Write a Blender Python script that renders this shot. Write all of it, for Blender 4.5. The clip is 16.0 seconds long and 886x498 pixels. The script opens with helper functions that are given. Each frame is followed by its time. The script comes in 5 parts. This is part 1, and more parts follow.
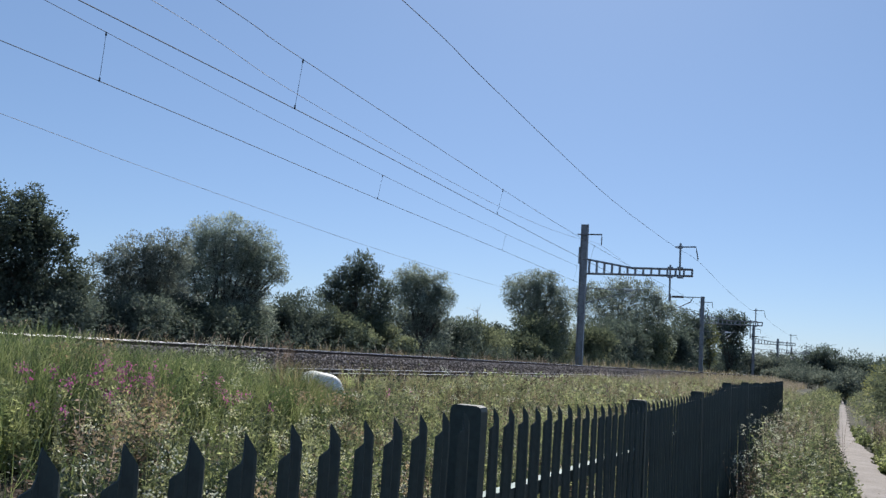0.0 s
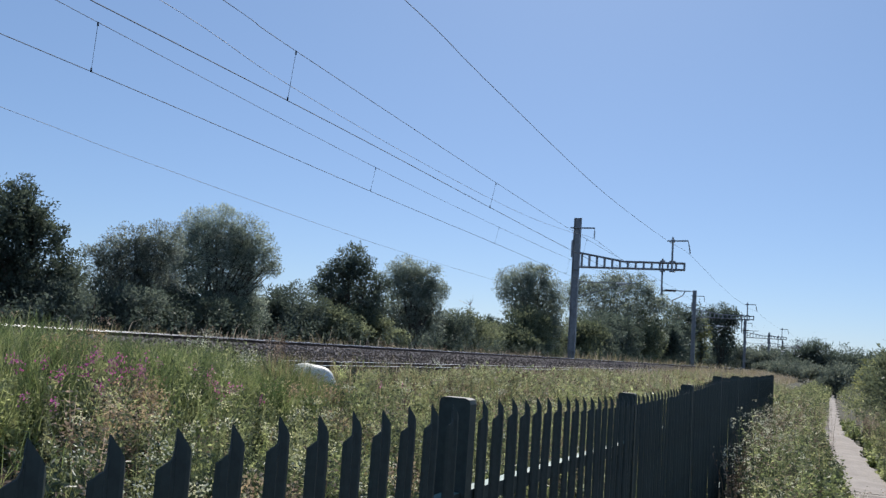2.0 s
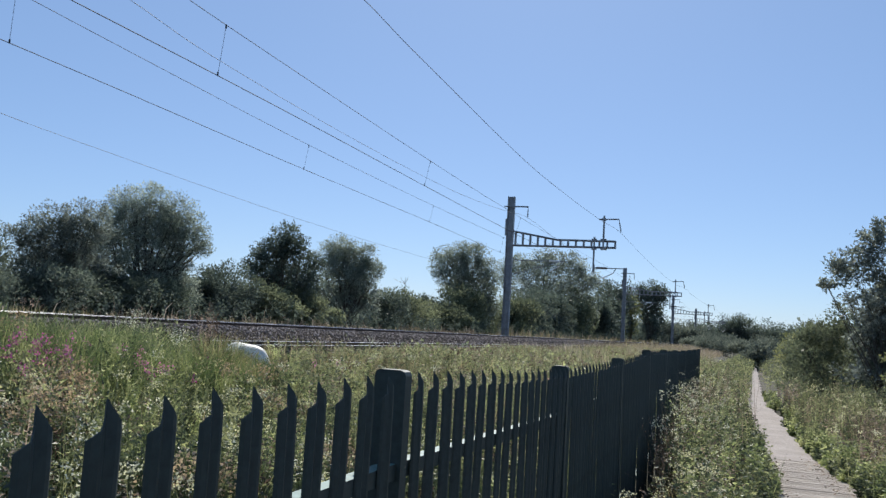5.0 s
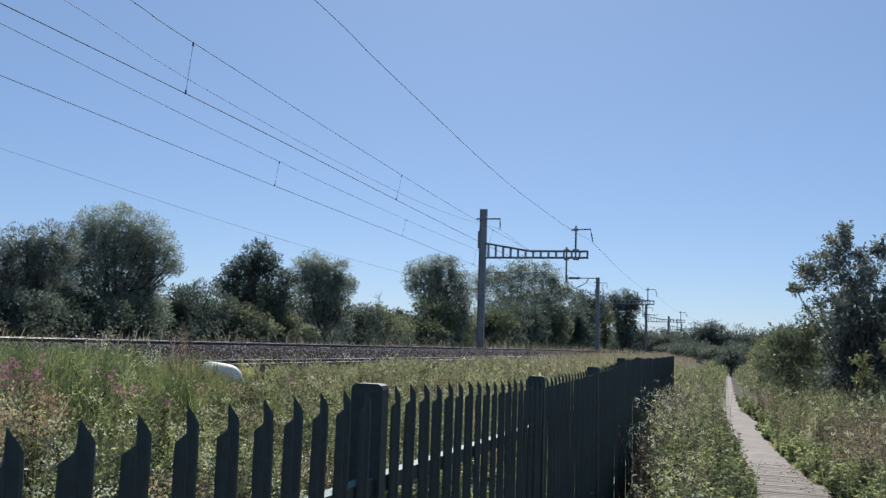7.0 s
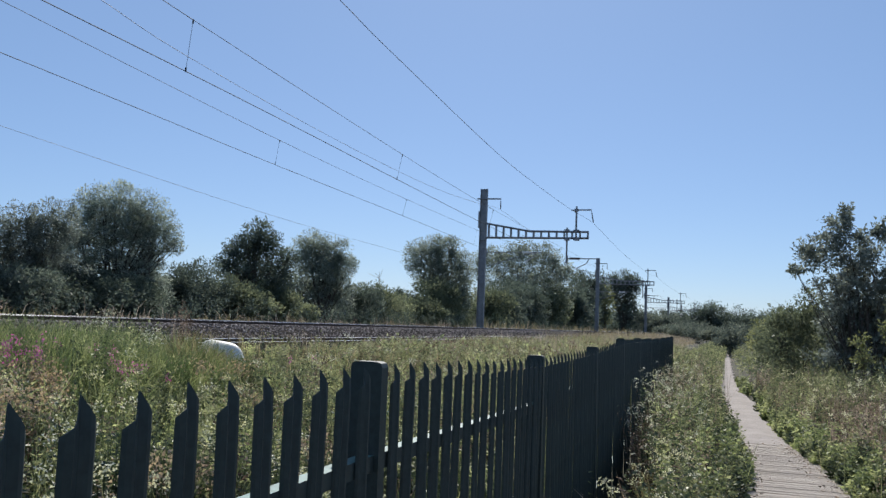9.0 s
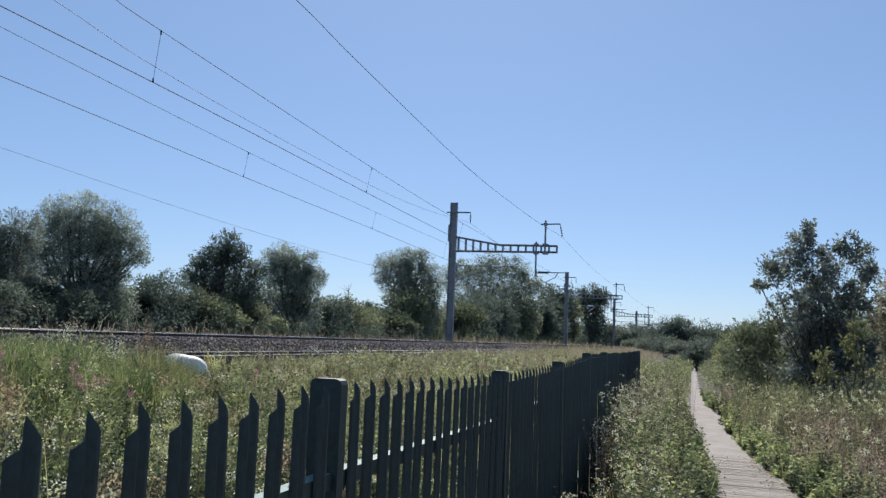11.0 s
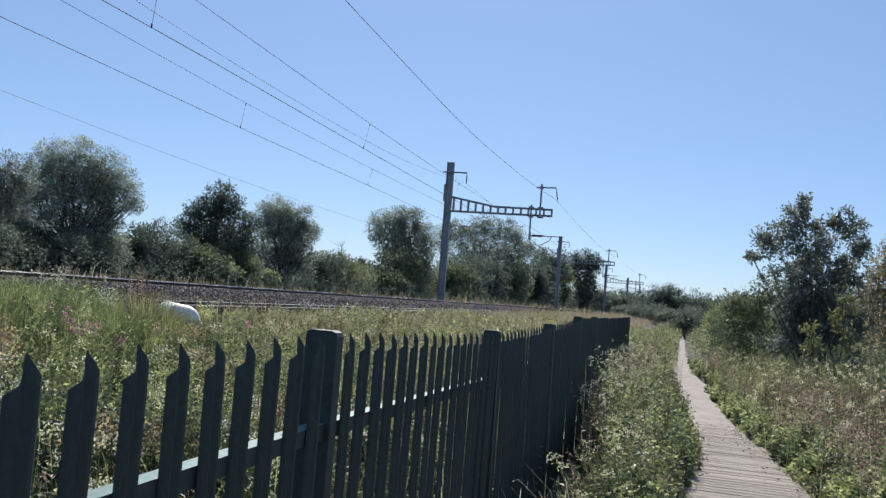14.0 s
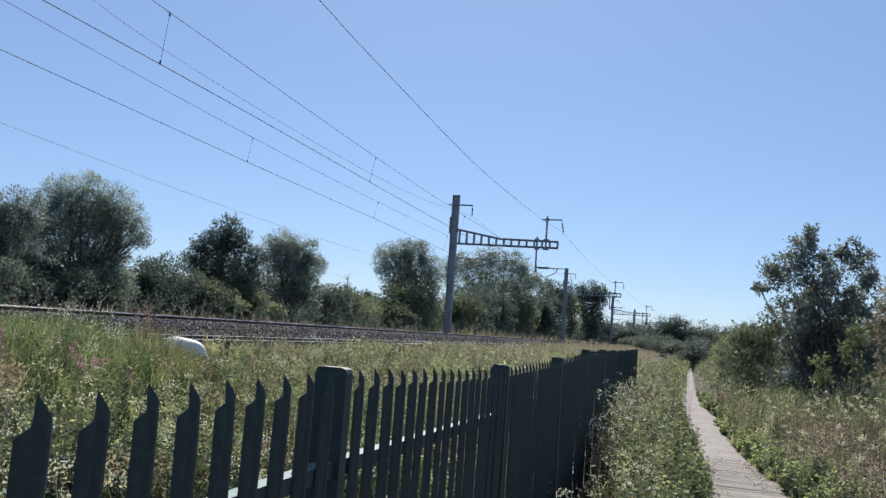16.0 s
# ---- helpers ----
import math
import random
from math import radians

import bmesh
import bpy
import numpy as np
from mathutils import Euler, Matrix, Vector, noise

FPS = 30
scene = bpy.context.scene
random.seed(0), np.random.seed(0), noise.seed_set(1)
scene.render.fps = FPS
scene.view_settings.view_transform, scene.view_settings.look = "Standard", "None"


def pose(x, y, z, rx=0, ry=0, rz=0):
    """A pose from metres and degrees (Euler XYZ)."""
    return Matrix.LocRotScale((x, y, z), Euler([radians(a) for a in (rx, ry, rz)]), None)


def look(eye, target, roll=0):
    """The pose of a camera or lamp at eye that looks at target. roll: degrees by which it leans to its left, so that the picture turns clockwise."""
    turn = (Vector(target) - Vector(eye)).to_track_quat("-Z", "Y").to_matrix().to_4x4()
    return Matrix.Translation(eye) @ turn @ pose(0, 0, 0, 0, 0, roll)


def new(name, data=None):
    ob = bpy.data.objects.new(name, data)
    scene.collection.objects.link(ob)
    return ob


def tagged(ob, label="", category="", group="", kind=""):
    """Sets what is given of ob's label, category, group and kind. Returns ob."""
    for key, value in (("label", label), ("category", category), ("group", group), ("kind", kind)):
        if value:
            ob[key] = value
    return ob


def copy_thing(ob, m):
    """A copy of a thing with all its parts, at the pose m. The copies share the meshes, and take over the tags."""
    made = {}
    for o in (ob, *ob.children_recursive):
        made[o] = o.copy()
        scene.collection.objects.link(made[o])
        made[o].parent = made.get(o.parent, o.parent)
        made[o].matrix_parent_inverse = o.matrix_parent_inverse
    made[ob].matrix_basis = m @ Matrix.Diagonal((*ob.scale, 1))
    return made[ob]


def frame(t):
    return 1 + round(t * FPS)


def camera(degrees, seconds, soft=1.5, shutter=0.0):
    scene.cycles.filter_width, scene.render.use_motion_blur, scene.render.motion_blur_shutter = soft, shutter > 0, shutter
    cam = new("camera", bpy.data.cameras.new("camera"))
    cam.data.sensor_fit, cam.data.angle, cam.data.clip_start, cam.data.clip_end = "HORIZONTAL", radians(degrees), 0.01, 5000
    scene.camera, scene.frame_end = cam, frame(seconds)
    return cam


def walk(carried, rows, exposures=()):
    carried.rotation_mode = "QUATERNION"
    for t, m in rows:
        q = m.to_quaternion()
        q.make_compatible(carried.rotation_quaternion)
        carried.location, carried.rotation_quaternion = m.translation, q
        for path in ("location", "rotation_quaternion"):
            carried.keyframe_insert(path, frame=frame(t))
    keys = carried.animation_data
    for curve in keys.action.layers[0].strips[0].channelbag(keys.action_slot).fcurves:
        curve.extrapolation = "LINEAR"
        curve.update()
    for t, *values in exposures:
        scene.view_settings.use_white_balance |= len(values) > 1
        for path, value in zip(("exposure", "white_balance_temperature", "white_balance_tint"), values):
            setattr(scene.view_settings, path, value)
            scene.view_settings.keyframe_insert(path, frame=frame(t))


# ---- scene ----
FOV = 54.83
cam = camera(FOV, 16.0, soft=1.4)
# seconds, x, y, z, yaw, pitch, roll
PATH = [
    (0.0, -0.008, -0.010, 1.786, 24.651, 6.971, -3.807),
    (0.5, 0.002, -0.010, 1.784, 24.173, 6.633, -3.295),
    (1.0, 0.000, -0.010, 1.785, 24.177, 6.570, -3.227),
    (1.5, 0.001, -0.010, 1.783, 24.294, 6.524, -3.623),
    (2.0, 0.003, -0.010, 1.786, 24.158, 6.523, -4.015),
    (2.5, 0.002, -0.010, 1.784, 24.068, 6.282, -4.023),
    (3.0, 0.003, -0.010, 1.783, 24.171, 6.076, -3.913),
    (3.5, 0.005, -0.010, 1.782, 23.869, 5.783, -4.277),
    (4.0, 0.010, -0.010, 1.764, 23.018, 4.991, -4.831),
    (4.5, 0.006, -0.010, 1.766, 21.037, 4.939, -4.537),
    (7.0, 0.001, -0.010, 1.760, 18.151, 6.385, -1.872),
    (7.5, 0.001, -0.010, 1.764, 18.460, 6.221, -2.358),
    (8.0, 0.003, -0.010, 1.759, 18.411, 5.967, -2.560),
    (8.5, 0.000, -0.010, 1.762, 18.334, 5.577, -2.513),
    (9.0, 0.003, -0.010, 1.756, 18.152, 5.036, -2.147),
    (9.5, 0.009, -0.010, 1.760, 17.274, 5.263, -2.112),
    (12.0, 0.042, -0.010, 1.771, 15.309, 6.104, -2.876),
    (12.5, 0.042, -0.010, 1.770, 14.627, 5.736, -3.355),
    (13.0, 0.021, -0.010, 1.766, 14.986, 5.308, -3.845),
    (13.5, 0.012, -0.010, 1.763, 15.206, 4.571, -4.508),
    (14.0, 0.016, -0.010, 1.759, 15.530, 3.324, -4.468),
    (14.5, 0.012, -0.010, 1.759, 16.649, 2.957, -4.035),
    (15.0, 0.007, -0.010, 1.765, 17.380, 3.833, -4.254),
    (15.5, -0.012, -0.010, 1.768, 16.725, 5.145, -4.812),
    (16.0, 0.003, -0.010, 1.769, 15.938, 5.466, -4.225),
]
EXPOSURE = 0.40
walk(cam, [(t, pose(x, y, z, 90 + p, r, w)) for t, x, y, z, w, p, r in PATH],
     exposures=[(0.0, EXPOSURE), (3.5, EXPOSURE), (4.5, EXPOSURE + 0.08), (7.0, EXPOSURE - 0.05), (9.5, EXPOSURE), (12.0, EXPOSURE + 0.05), (13.5, EXPOSURE), (14.5, EXPOSURE + 0.26), (15.5, EXPOSURE + 0.16), (16.0, EXPOSURE + 0.1)])

# ---- world and sun ----
SUN_EL, SUN_AZ = 44.0, -15.0
world = bpy.data.worlds.new("sky")
scene.world = world
world.use_nodes = True
wn = world.node_tree.nodes
sky = wn.new("ShaderNodeTexSky")
sky.sky_type = "NISHITA"
sky.sun_disc = False
sky.sun_elevation, sky.sun_rotation = radians(SUN_EL), radians(SUN_AZ)
sky.altitude = 1600
sky.air_density, sky.dust_density, sky.ozone_density = 1.0, 1.2, 2.5
wn["Background"].inputs["Strength"].default_value = 0.074
tint = wn.new("ShaderNodeMix")
tint.data_type, tint.blend_type = "RGBA", "MULTIPLY"
tint.inputs[0].default_value = 1.0
tint.inputs[7].default_value = (0.89, 0.97, 1.10, 1)
world.node_tree.links.new(sky.outputs[0], tint.inputs[6])
haze = wn.new("ShaderNodeMix")
haze.data_type = "RGBA"
haze.inputs[0].default_value = 0.40
haze.inputs[7].default_value = (3.0, 4.85, 7.85, 1)
world.node_tree.links.new(tint.outputs[2], haze.inputs[6])
world.node_tree.links.new(haze.outputs[2], wn["Background"].inputs["Color"])
sun_data = bpy.data.lights.new("sun", "SUN")
sun_data.energy, sun_data.angle, sun_data.color = 4.6, radians(0.53), (1.0, 0.95, 0.87)
sun = new("sun", sun_data)
to_sun = Vector((math.sin(radians(SUN_AZ)) * math.cos(radians(SUN_EL)), math.cos(radians(SUN_AZ)) * math.cos(radians(SUN_EL)), math.sin(radians(SUN_EL))))
sun.matrix_world = look(to_sun * 80, (0, 0, 0))

# ---- materials ----
RNG = np.random.default_rng(7)


def ramp(nt, stops, fac):
    n = nt.nodes.new("ShaderNodeValToRGB")
    e = n.color_ramp.elements
    while len(e) < len(stops):
        e.new(0.5)
    for el, (p, c) in zip(e, stops):
        el.position, el.color = p, (*c, 1)
    nt.links.new(fac, n.inputs[0])
    return n.outputs[0]


def noise_tex(nt, scale, detail=6, rough=0.6, stretch=None):
    n = nt.nodes.new("ShaderNodeTexNoise")
    n.inputs["Scale"].default_value, n.inputs["Detail"].default_value, n.inputs["Roughness"].default_value = scale, detail, rough
    g = nt.nodes.new("ShaderNodeTexCoord")
    if stretch:
        m = nt.nodes.new("ShaderNodeMapping")
        m.inputs["Scale"].default_value = stretch
        nt.links.new(g.outputs["Object"], m.inputs[0])
        nt.links.new(m.outputs[0], n.inputs["Vector"])
    else:
        nt.links.new(g.outputs["Object"], n.inputs["Vector"])
    return n.outputs["Fac"]


def mix_col(nt, fac, a, b, mode="MIX"):
    n = nt.nodes.new("ShaderNodeMix")
    n.data_type, n.blend_type = "RGBA", mode
    for sock, v in ((n.inputs[0], fac), (n.inputs[6], a), (n.inputs[7], b)):
        if isinstance(v, (int, float)):
            sock.default_value = v
        elif isinstance(v, tuple):
            sock.default_value = (*v, 1)
        else:
            nt.links.new(v, sock)
    return n.outputs[2]


def solid(name, stops, scale=8.0, rough=0.6, metal=0.0, bump=0.2, bump_dist=0.01, stretch=None, fine=None, island=0.0, spec=0.5, per_object=0.0):
    """Opaque surface: colour from noise at two scales, relief from the finer one."""
    m = bpy.data.materials.new(name)
    m.use_nodes = True
    nt = m.node_tree
    b = nt.nodes["Principled BSDF"]
    coarse = noise_tex(nt, scale, 5, 0.6, stretch)
    col = ramp(nt, stops, coarse)
    f = noise_tex(nt, fine or scale * 9, 4, 0.65, stretch)
    grain = ramp(nt, [(0.3, (0.72, 0.72, 0.72)), (0.7, (1.15, 1.15, 1.15))], f)
    col = mix_col(nt, 1.0, col, grain, "MULTIPLY")
    if island or per_object:
        if island:
            g = nt.nodes.new("ShaderNodeNewGeometry").outputs["Random Per Island"]
        else:
            g = nt.nodes.new("ShaderNodeObjectInfo").outputs["Random"]
        a = island or per_object
        col = mix_col(nt, 1.0, col, ramp(nt, [(0, (1 - a,) * 3), (1, (1 + a,) * 3)], g), "MULTIPLY")
    nt.links.new(col, b.inputs["Base Color"])
    b.inputs["Roughness"].default_value, b.inputs["Metallic"].default_value = rough, metal
    b.inputs["Specular IOR Level"].default_value = spec
    if bump:
        bp = nt.nodes.new("ShaderNodeBump")
        bp.inputs["Strength"].default_value, bp.inputs["Distance"].default_value = bump, bump_dist
        nt.links.new(f, bp.inputs["Height"])
        nt.links.new(bp.outputs[0], b.inputs["Normal"])
    return m


def foliage(name, stops, translucent=0.4, gloss=0.12, patch=0.35, patch_scale=0.6, plant=1.0, through_tint=(1.12, 1.15, 0.85), own=0.35):
    """Leaves and blades: each island takes its own tone, patches of a metre or so vary it."""
    m = bpy.data.materials.new(name)
    m.use_nodes = True
    nt = m.node_tree
    nt.nodes.remove(nt.nodes["Principled BSDF"])
    out = nt.nodes["Material Output"]
    rnd = nt.nodes.new("ShaderNodeNewGeometry").outputs["Random Per Island"]
    if plant:
        mx = nt.nodes.new("ShaderNodeMix")
        mx.data_type = "FLOAT"
        mx.inputs[0].default_value = 1 - own
        nt.links.new(rnd, mx.inputs[2])
        st = nt.nodes.new("ShaderNodeMapRange")
        st.inputs[1].default_value, st.inputs[2].default_value = 0.43, 0.57
        nt.links.new(noise_tex(nt, plant, 2, 0.5, (1, 1, 0.35)), st.inputs[0])
        nt.links.new(st.outputs[0], mx.inputs[3])
        rnd = mx.outputs[0]
    col = ramp(nt, stops, rnd)
    p = noise_tex(nt, patch_scale, 3, 0.6)
    col = mix_col(nt, 1.0, col, ramp(nt, [(0.3, (1 - patch, 1 - patch, 1 - patch)), (0.7, (1 + patch, 1 + patch * 0.9, 1 + patch * 0.6))], p), "MULTIPLY")
    d = nt.nodes.new("ShaderNodeBsdfDiffuse")
    t = nt.nodes.new("ShaderNodeBsdfTranslucent")
    g = nt.nodes.new("ShaderNodeBsdfGlossy")
    g.inputs["Roughness"].default_value = 0.4
    g.inputs["Color"].default_value = (0.9, 0.92, 0.9, 1)
    nt.links.new(col, d.inputs["Color"])
    nt.links.new(mix_col(nt, 1.0, col, through_tint, "MULTIPLY"), t.inputs["Color"])
    m1, m2 = nt.nodes.new("ShaderNodeMixShader"), nt.nodes.new("ShaderNodeMixShader")
    m1.inputs[0].default_value, m2.inputs[0].default_value = translucent, gloss
    nt.links.new(d.outputs[0], m1.inputs[1])
    nt.links.new(t.outputs[0], m1.inputs[2])
    nt.links.new(m1.outputs[0], m2.inputs[1])
    nt.links.new(g.outputs[0], m2.inputs[2])
    nt.links.new(m2.outputs[0], out.inputs["Surface"])
    return m


M_SOIL = solid("soil", [(0.35, (0.03, 0.027, 0.018)), (0.65, (0.06, 0.058, 0.03))], 1.2, 0.95, bump=0.6, bump_dist=0.05, fine=14)
M_PATH = solid("gravel_path", [(0.3, (0.25, 0.222, 0.205)), (0.7, (0.36, 0.325, 0.305))], 1.5, 0.95, bump=0.5, bump_dist=0.02, fine=60)
M_PLANK = solid("weathered_plank", [(0.3, (0.31, 0.268, 0.228)), (0.7, (0.46, 0.408, 0.358))], 2.5, 0.85, bump=0.4, bump_dist=0.004, stretch=(0.6, 14, 6), fine=22, per_object=0.16)
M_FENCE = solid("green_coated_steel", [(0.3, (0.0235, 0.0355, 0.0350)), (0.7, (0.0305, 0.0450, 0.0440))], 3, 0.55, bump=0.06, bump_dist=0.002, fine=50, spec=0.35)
# paler coat for rail tops only: the sunlight on them put into the colour
M_FENCE_LIT = solid("sunlit_green_coat", [(0.3, (0.07, 0.15, 0.14)), (0.7, (0.11, 0.21, 0.2))], 5, 0.55, bump=0.08, bump_dist=0.002, fine=40, spec=0.4)
M_GALV = solid("galvanised_steel", [(0.3, (0.20, 0.205, 0.22)), (0.7, (0.32, 0.325, 0.34))], 2.5, 0.55, metal=0.35, bump=0.05, fine=25)
M_WIRE = solid("wire_metal", [(0.3, (0.045, 0.05, 0.06)), (0.7, (0.07, 0.077, 0.088))], 3, 0.85, metal=0.0, bump=0)
M_WIRE_AL = solid("bare_aluminium_wire", [(0.3, (0.17, 0.175, 0.19)), (0.7, (0.23, 0.235, 0.25))], 3, 0.75, metal=0.0, bump=0)
M_INSUL = solid("brown_insulator", [(0.3, (0.05, 0.03, 0.025)), (0.7, (0.08, 0.05, 0.04))], 6, 0.3, bump=0)
M_GLAZED = solid("white_glazed_insulator", [(0.3, (0.72, 0.72, 0.7)), (0.7, (0.82, 0.82, 0.8))], 4, 0.18, bump=0, spec=0.8)
M_ARM = solid("aluminium_arm", [(0.3, (0.6, 0.61, 0.62)), (0.7, (0.72, 0.73, 0.74))], 4, 0.3, metal=0.9, bump=0)
M_RAIL = solid("rusty_rail_side", [(0.3, (0.07, 0.045, 0.035)), (0.7, (0.13, 0.085, 0.065))], 3, 0.8, bump=0.2, fine=40)
M_RAILTOP = solid("polished_rail_head", [(0.3, (0.55, 0.55, 0.56)), (0.7, (0.72, 0.72, 0.73))], 4, 0.3, metal=1.0, bump=0.02)
# bed darker than its stones: shade between them is put into the colour
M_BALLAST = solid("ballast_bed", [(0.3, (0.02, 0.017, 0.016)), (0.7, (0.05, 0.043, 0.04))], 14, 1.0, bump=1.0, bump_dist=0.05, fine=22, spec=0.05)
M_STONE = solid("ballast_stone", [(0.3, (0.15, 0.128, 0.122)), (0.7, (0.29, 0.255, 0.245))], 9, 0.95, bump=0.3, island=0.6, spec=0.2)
M_CONCRETE = solid("concrete_sleeper", [(0.3, (0.25, 0.24, 0.22)), (0.7, (0.38, 0.36, 0.33))], 5, 0.9, bump=0.2)
M_BARK = solid("bark", [(0.3, (0.05, 0.042, 0.034)), (0.7, (0.12, 0.10, 0.08))], 6, 0.9, bump=0.6, bump_dist=0.03, stretch=(1, 1, 0.25))
M_WHITE = solid("weathered_white_plastic", [(0.3, (0.62, 0.61, 0.57)), (0.7, (0.8, 0.79, 0.76))], 3, 0.5, bump=0.1, fine=18)

M_LEAF_WILLOW = foliage("grey_leaf", [(0.0, (0.12, 0.148, 0.136)), (0.6, (0.26, 0.295, 0.265)), (1.0, (0.46, 0.5, 0.455))], 0.5, 0.02, 0.2, through_tint=(1.03, 1.07, 0.97), own=0.6)
M_LEAF_SILVER = foliage("silver_willow_leaf", [(0.0, (0.106, 0.132, 0.122)), (0.55, (0.276, 0.320, 0.286)), (1.0, (0.573, 0.634, 0.570))], 0.46, 0.025, 0.2, through_tint=(1.03, 1.06, 0.97), own=0.7)
M_LEAF_GREEN = foliage("deep_green_leaf", [(0.0, (0.05, 0.069, 0.058)), (0.6, (0.1, 0.125, 0.102)), (1.0, (0.185, 0.215, 0.17))], 0.46, 0.015, 0.2, through_tint=(1.03, 1.06, 0.97), own=0.5)
M_LEAF_HEDGE = foliage("hedge_row_leaf", [(0.0, (0.090, 0.109, 0.079)), (0.6, (0.161, 0.184, 0.127)), (1.0, (0.264, 0.284, 0.192))], 0.5, 0.012, 0.25, through_tint=(1.05, 1.08, 0.95), own=0.35)
M_LEAF_SHRUB = foliage("shrub_leaf", [(0.0, (0.12, 0.14, 0.10)), (0.6, (0.23, 0.255, 0.175)), (1.0, (0.38, 0.405, 0.28))], 0.52, 0.02, 0.25, through_tint=(1.05, 1.08, 0.9), own=0.5)
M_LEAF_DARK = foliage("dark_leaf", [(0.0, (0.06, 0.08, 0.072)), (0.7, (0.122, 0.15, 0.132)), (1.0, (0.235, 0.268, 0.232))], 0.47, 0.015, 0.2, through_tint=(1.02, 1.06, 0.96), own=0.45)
M_LEAF_GREY = foliage("dusty_leaf", [(0.0, (0.098, 0.117, 0.107)), (0.6, (0.195, 0.218, 0.195)), (1.0, (0.429, 0.455, 0.410))], 0.4, 0.03, 0.2, plant=2.0, through_tint=(1.0, 1.05, 0.98), own=0.6)
M_LEAF_MID = foliage("hedge_leaf", [(0.0, (0.075, 0.095, 0.088)), (0.7, (0.165, 0.188, 0.162)), (1.0, (0.31, 0.33, 0.275))], 0.48, 0.01, 0.25, through_tint=(1.02, 1.06, 1.0), own=0.5)
M_LEAF_LIGHT = foliage("light_leaf", [(0.0, (0.11, 0.125, 0.075)), (0.7, (0.21, 0.225, 0.13)), (1.0, (0.36, 0.36, 0.22))], 0.5, 0.02)
M_LEAF_OLIVE = foliage("olive_leaf", [(0.0, (0.17, 0.17, 0.13)), (0.7, (0.33, 0.31, 0.24)), (1.0, (0.5, 0.46, 0.37))], 0.55, 0.02, through_tint=(1.08, 1.05, 0.95))
M_HERB = foliage("herb_leaf", [(0.0, (0.045, 0.062, 0.044)), (0.3, (0.10, 0.125, 0.078)), (0.6, (0.21, 0.235, 0.14)), (1.0, (0.40, 0.42, 0.25))], 0.55, 0.02, 0.3, 1.1, 4.0, (1.1, 1.1, 0.92))
M_BRIGHT = foliage("bright_herb_leaf", [(0.0, (0.101, 0.142, 0.071)), (0.5, (0.252, 0.302, 0.148)), (1.0, (0.536, 0.587, 0.331))], 0.58, 0.03, 0.25, 1.1, 4.0, (1.1, 1.08, 0.92))
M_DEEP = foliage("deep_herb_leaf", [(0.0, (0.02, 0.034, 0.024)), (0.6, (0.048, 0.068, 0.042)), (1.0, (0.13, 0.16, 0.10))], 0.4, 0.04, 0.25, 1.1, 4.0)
M_PALE = foliage("pale_herb_leaf", [(0.0, (0.11, 0.122, 0.08)), (0.5, (0.24, 0.25, 0.17)), (1.0, (0.46, 0.46, 0.34))], 0.52, 0.03, 0.2, 1.1, 4.0)
M_NETTLE = foliage("nettle_leaf", [(0.0, (0.03, 0.044, 0.03)), (0.5, (0.08, 0.107, 0.062)), (0.85, (0.2, 0.225, 0.125)), (1.0, (0.4, 0.41, 0.25))], 0.36, 0.03, 0.3, 1.3, 5.0, (1.12, 1.1, 0.92))
M_HERB_DULL = foliage("dry_herb_leaf", [(0.0, (0.06, 0.046, 0.04)), (0.4, (0.15, 0.118, 0.10)), (0.7, (0.31, 0.245, 0.21)), (1.0, (0.56, 0.47, 0.42))], 0.45, 0.01, 0.3, 1.3, 3.0, (1.06, 1.02, 0.93))
M_GRASS = foliage("grass_blade", [(0.0, (0.06, 0.092, 0.048)), (0.6, (0.15, 0.195, 0.098)), (1.0, (0.34, 0.355, 0.22))], 0.46, 0.03, 0.35, 0.9, 4.0)
M_STRAW = foliage("dry_stalk", [(0.0, (0.25, 0.205, 0.175)), (0.6, (0.41, 0.355, 0.305)), (1.0, (0.58, 0.52, 0.46))], 0.4, 0.02, through_tint=(1.04, 1.02, 0.95))
M_OLIVE_GRASS = foliage("olive_grass_blade", [(0.0, (0.153, 0.136, 0.097)), (0.6, (0.275, 0.240, 0.168)), (1.0, (0.428, 0.362, 0.275))], 0.46, 0.02, 0.35, 0.9, 2.0)
M_PLUME = foliage("dry_plume", [(0.0, (0.30, 0.22, 0.17)), (1.0, (0.52, 0.40, 0.33))], 0.45, 0.01, patch=0.15)
M_PINK = foliage("pink_petal", [(0.0, (0.38, 0.07, 0.33)), (1.0, (0.64, 0.2, 0.56))], 0.5, 0.02, patch=0.1)
M_CREAM = foliage("cream_flower", [(0.0, (0.66, 0.62, 0.46)), (1.0, (0.86, 0.83, 0.68))], 0.35, 0.02, patch=0.1)
M_UMBEL = foliage("white_umbel", [(0.0, (0.55, 0.55, 0.48)), (1.0, (0.78, 0.78, 0.72))], 0.35, 0.02, patch=0.1)

# ---- mesh helpers ----


def bm_object(name, bm, material, parent=None, label="", smooth=False):
    me = bpy.data.meshes.new(name)
    bm.normal_update()
    bm.to_mesh(me)
    bm.free()
    for m in (material if isinstance(material, (list, tuple)) else [material]):
        me.materials.append(m)
    if smooth:
        me.polygons.foreach_set("use_smooth", [True] * len(me.polygons))
    ob = new(name, me)
    if parent:
        ob.parent = parent
    if label:
        tagged(ob, label)
    return ob


def part(name, bm, material, parent, label="", smooth=False):
    return bm_object(name, bm, material, parent, label, smooth)


def thing(name, at, label, category, group="", kind=""):
    e = new(name)
    e.location = at
    e.empty_display_size = 0.2
    return tagged(e, label, category, group, kind)


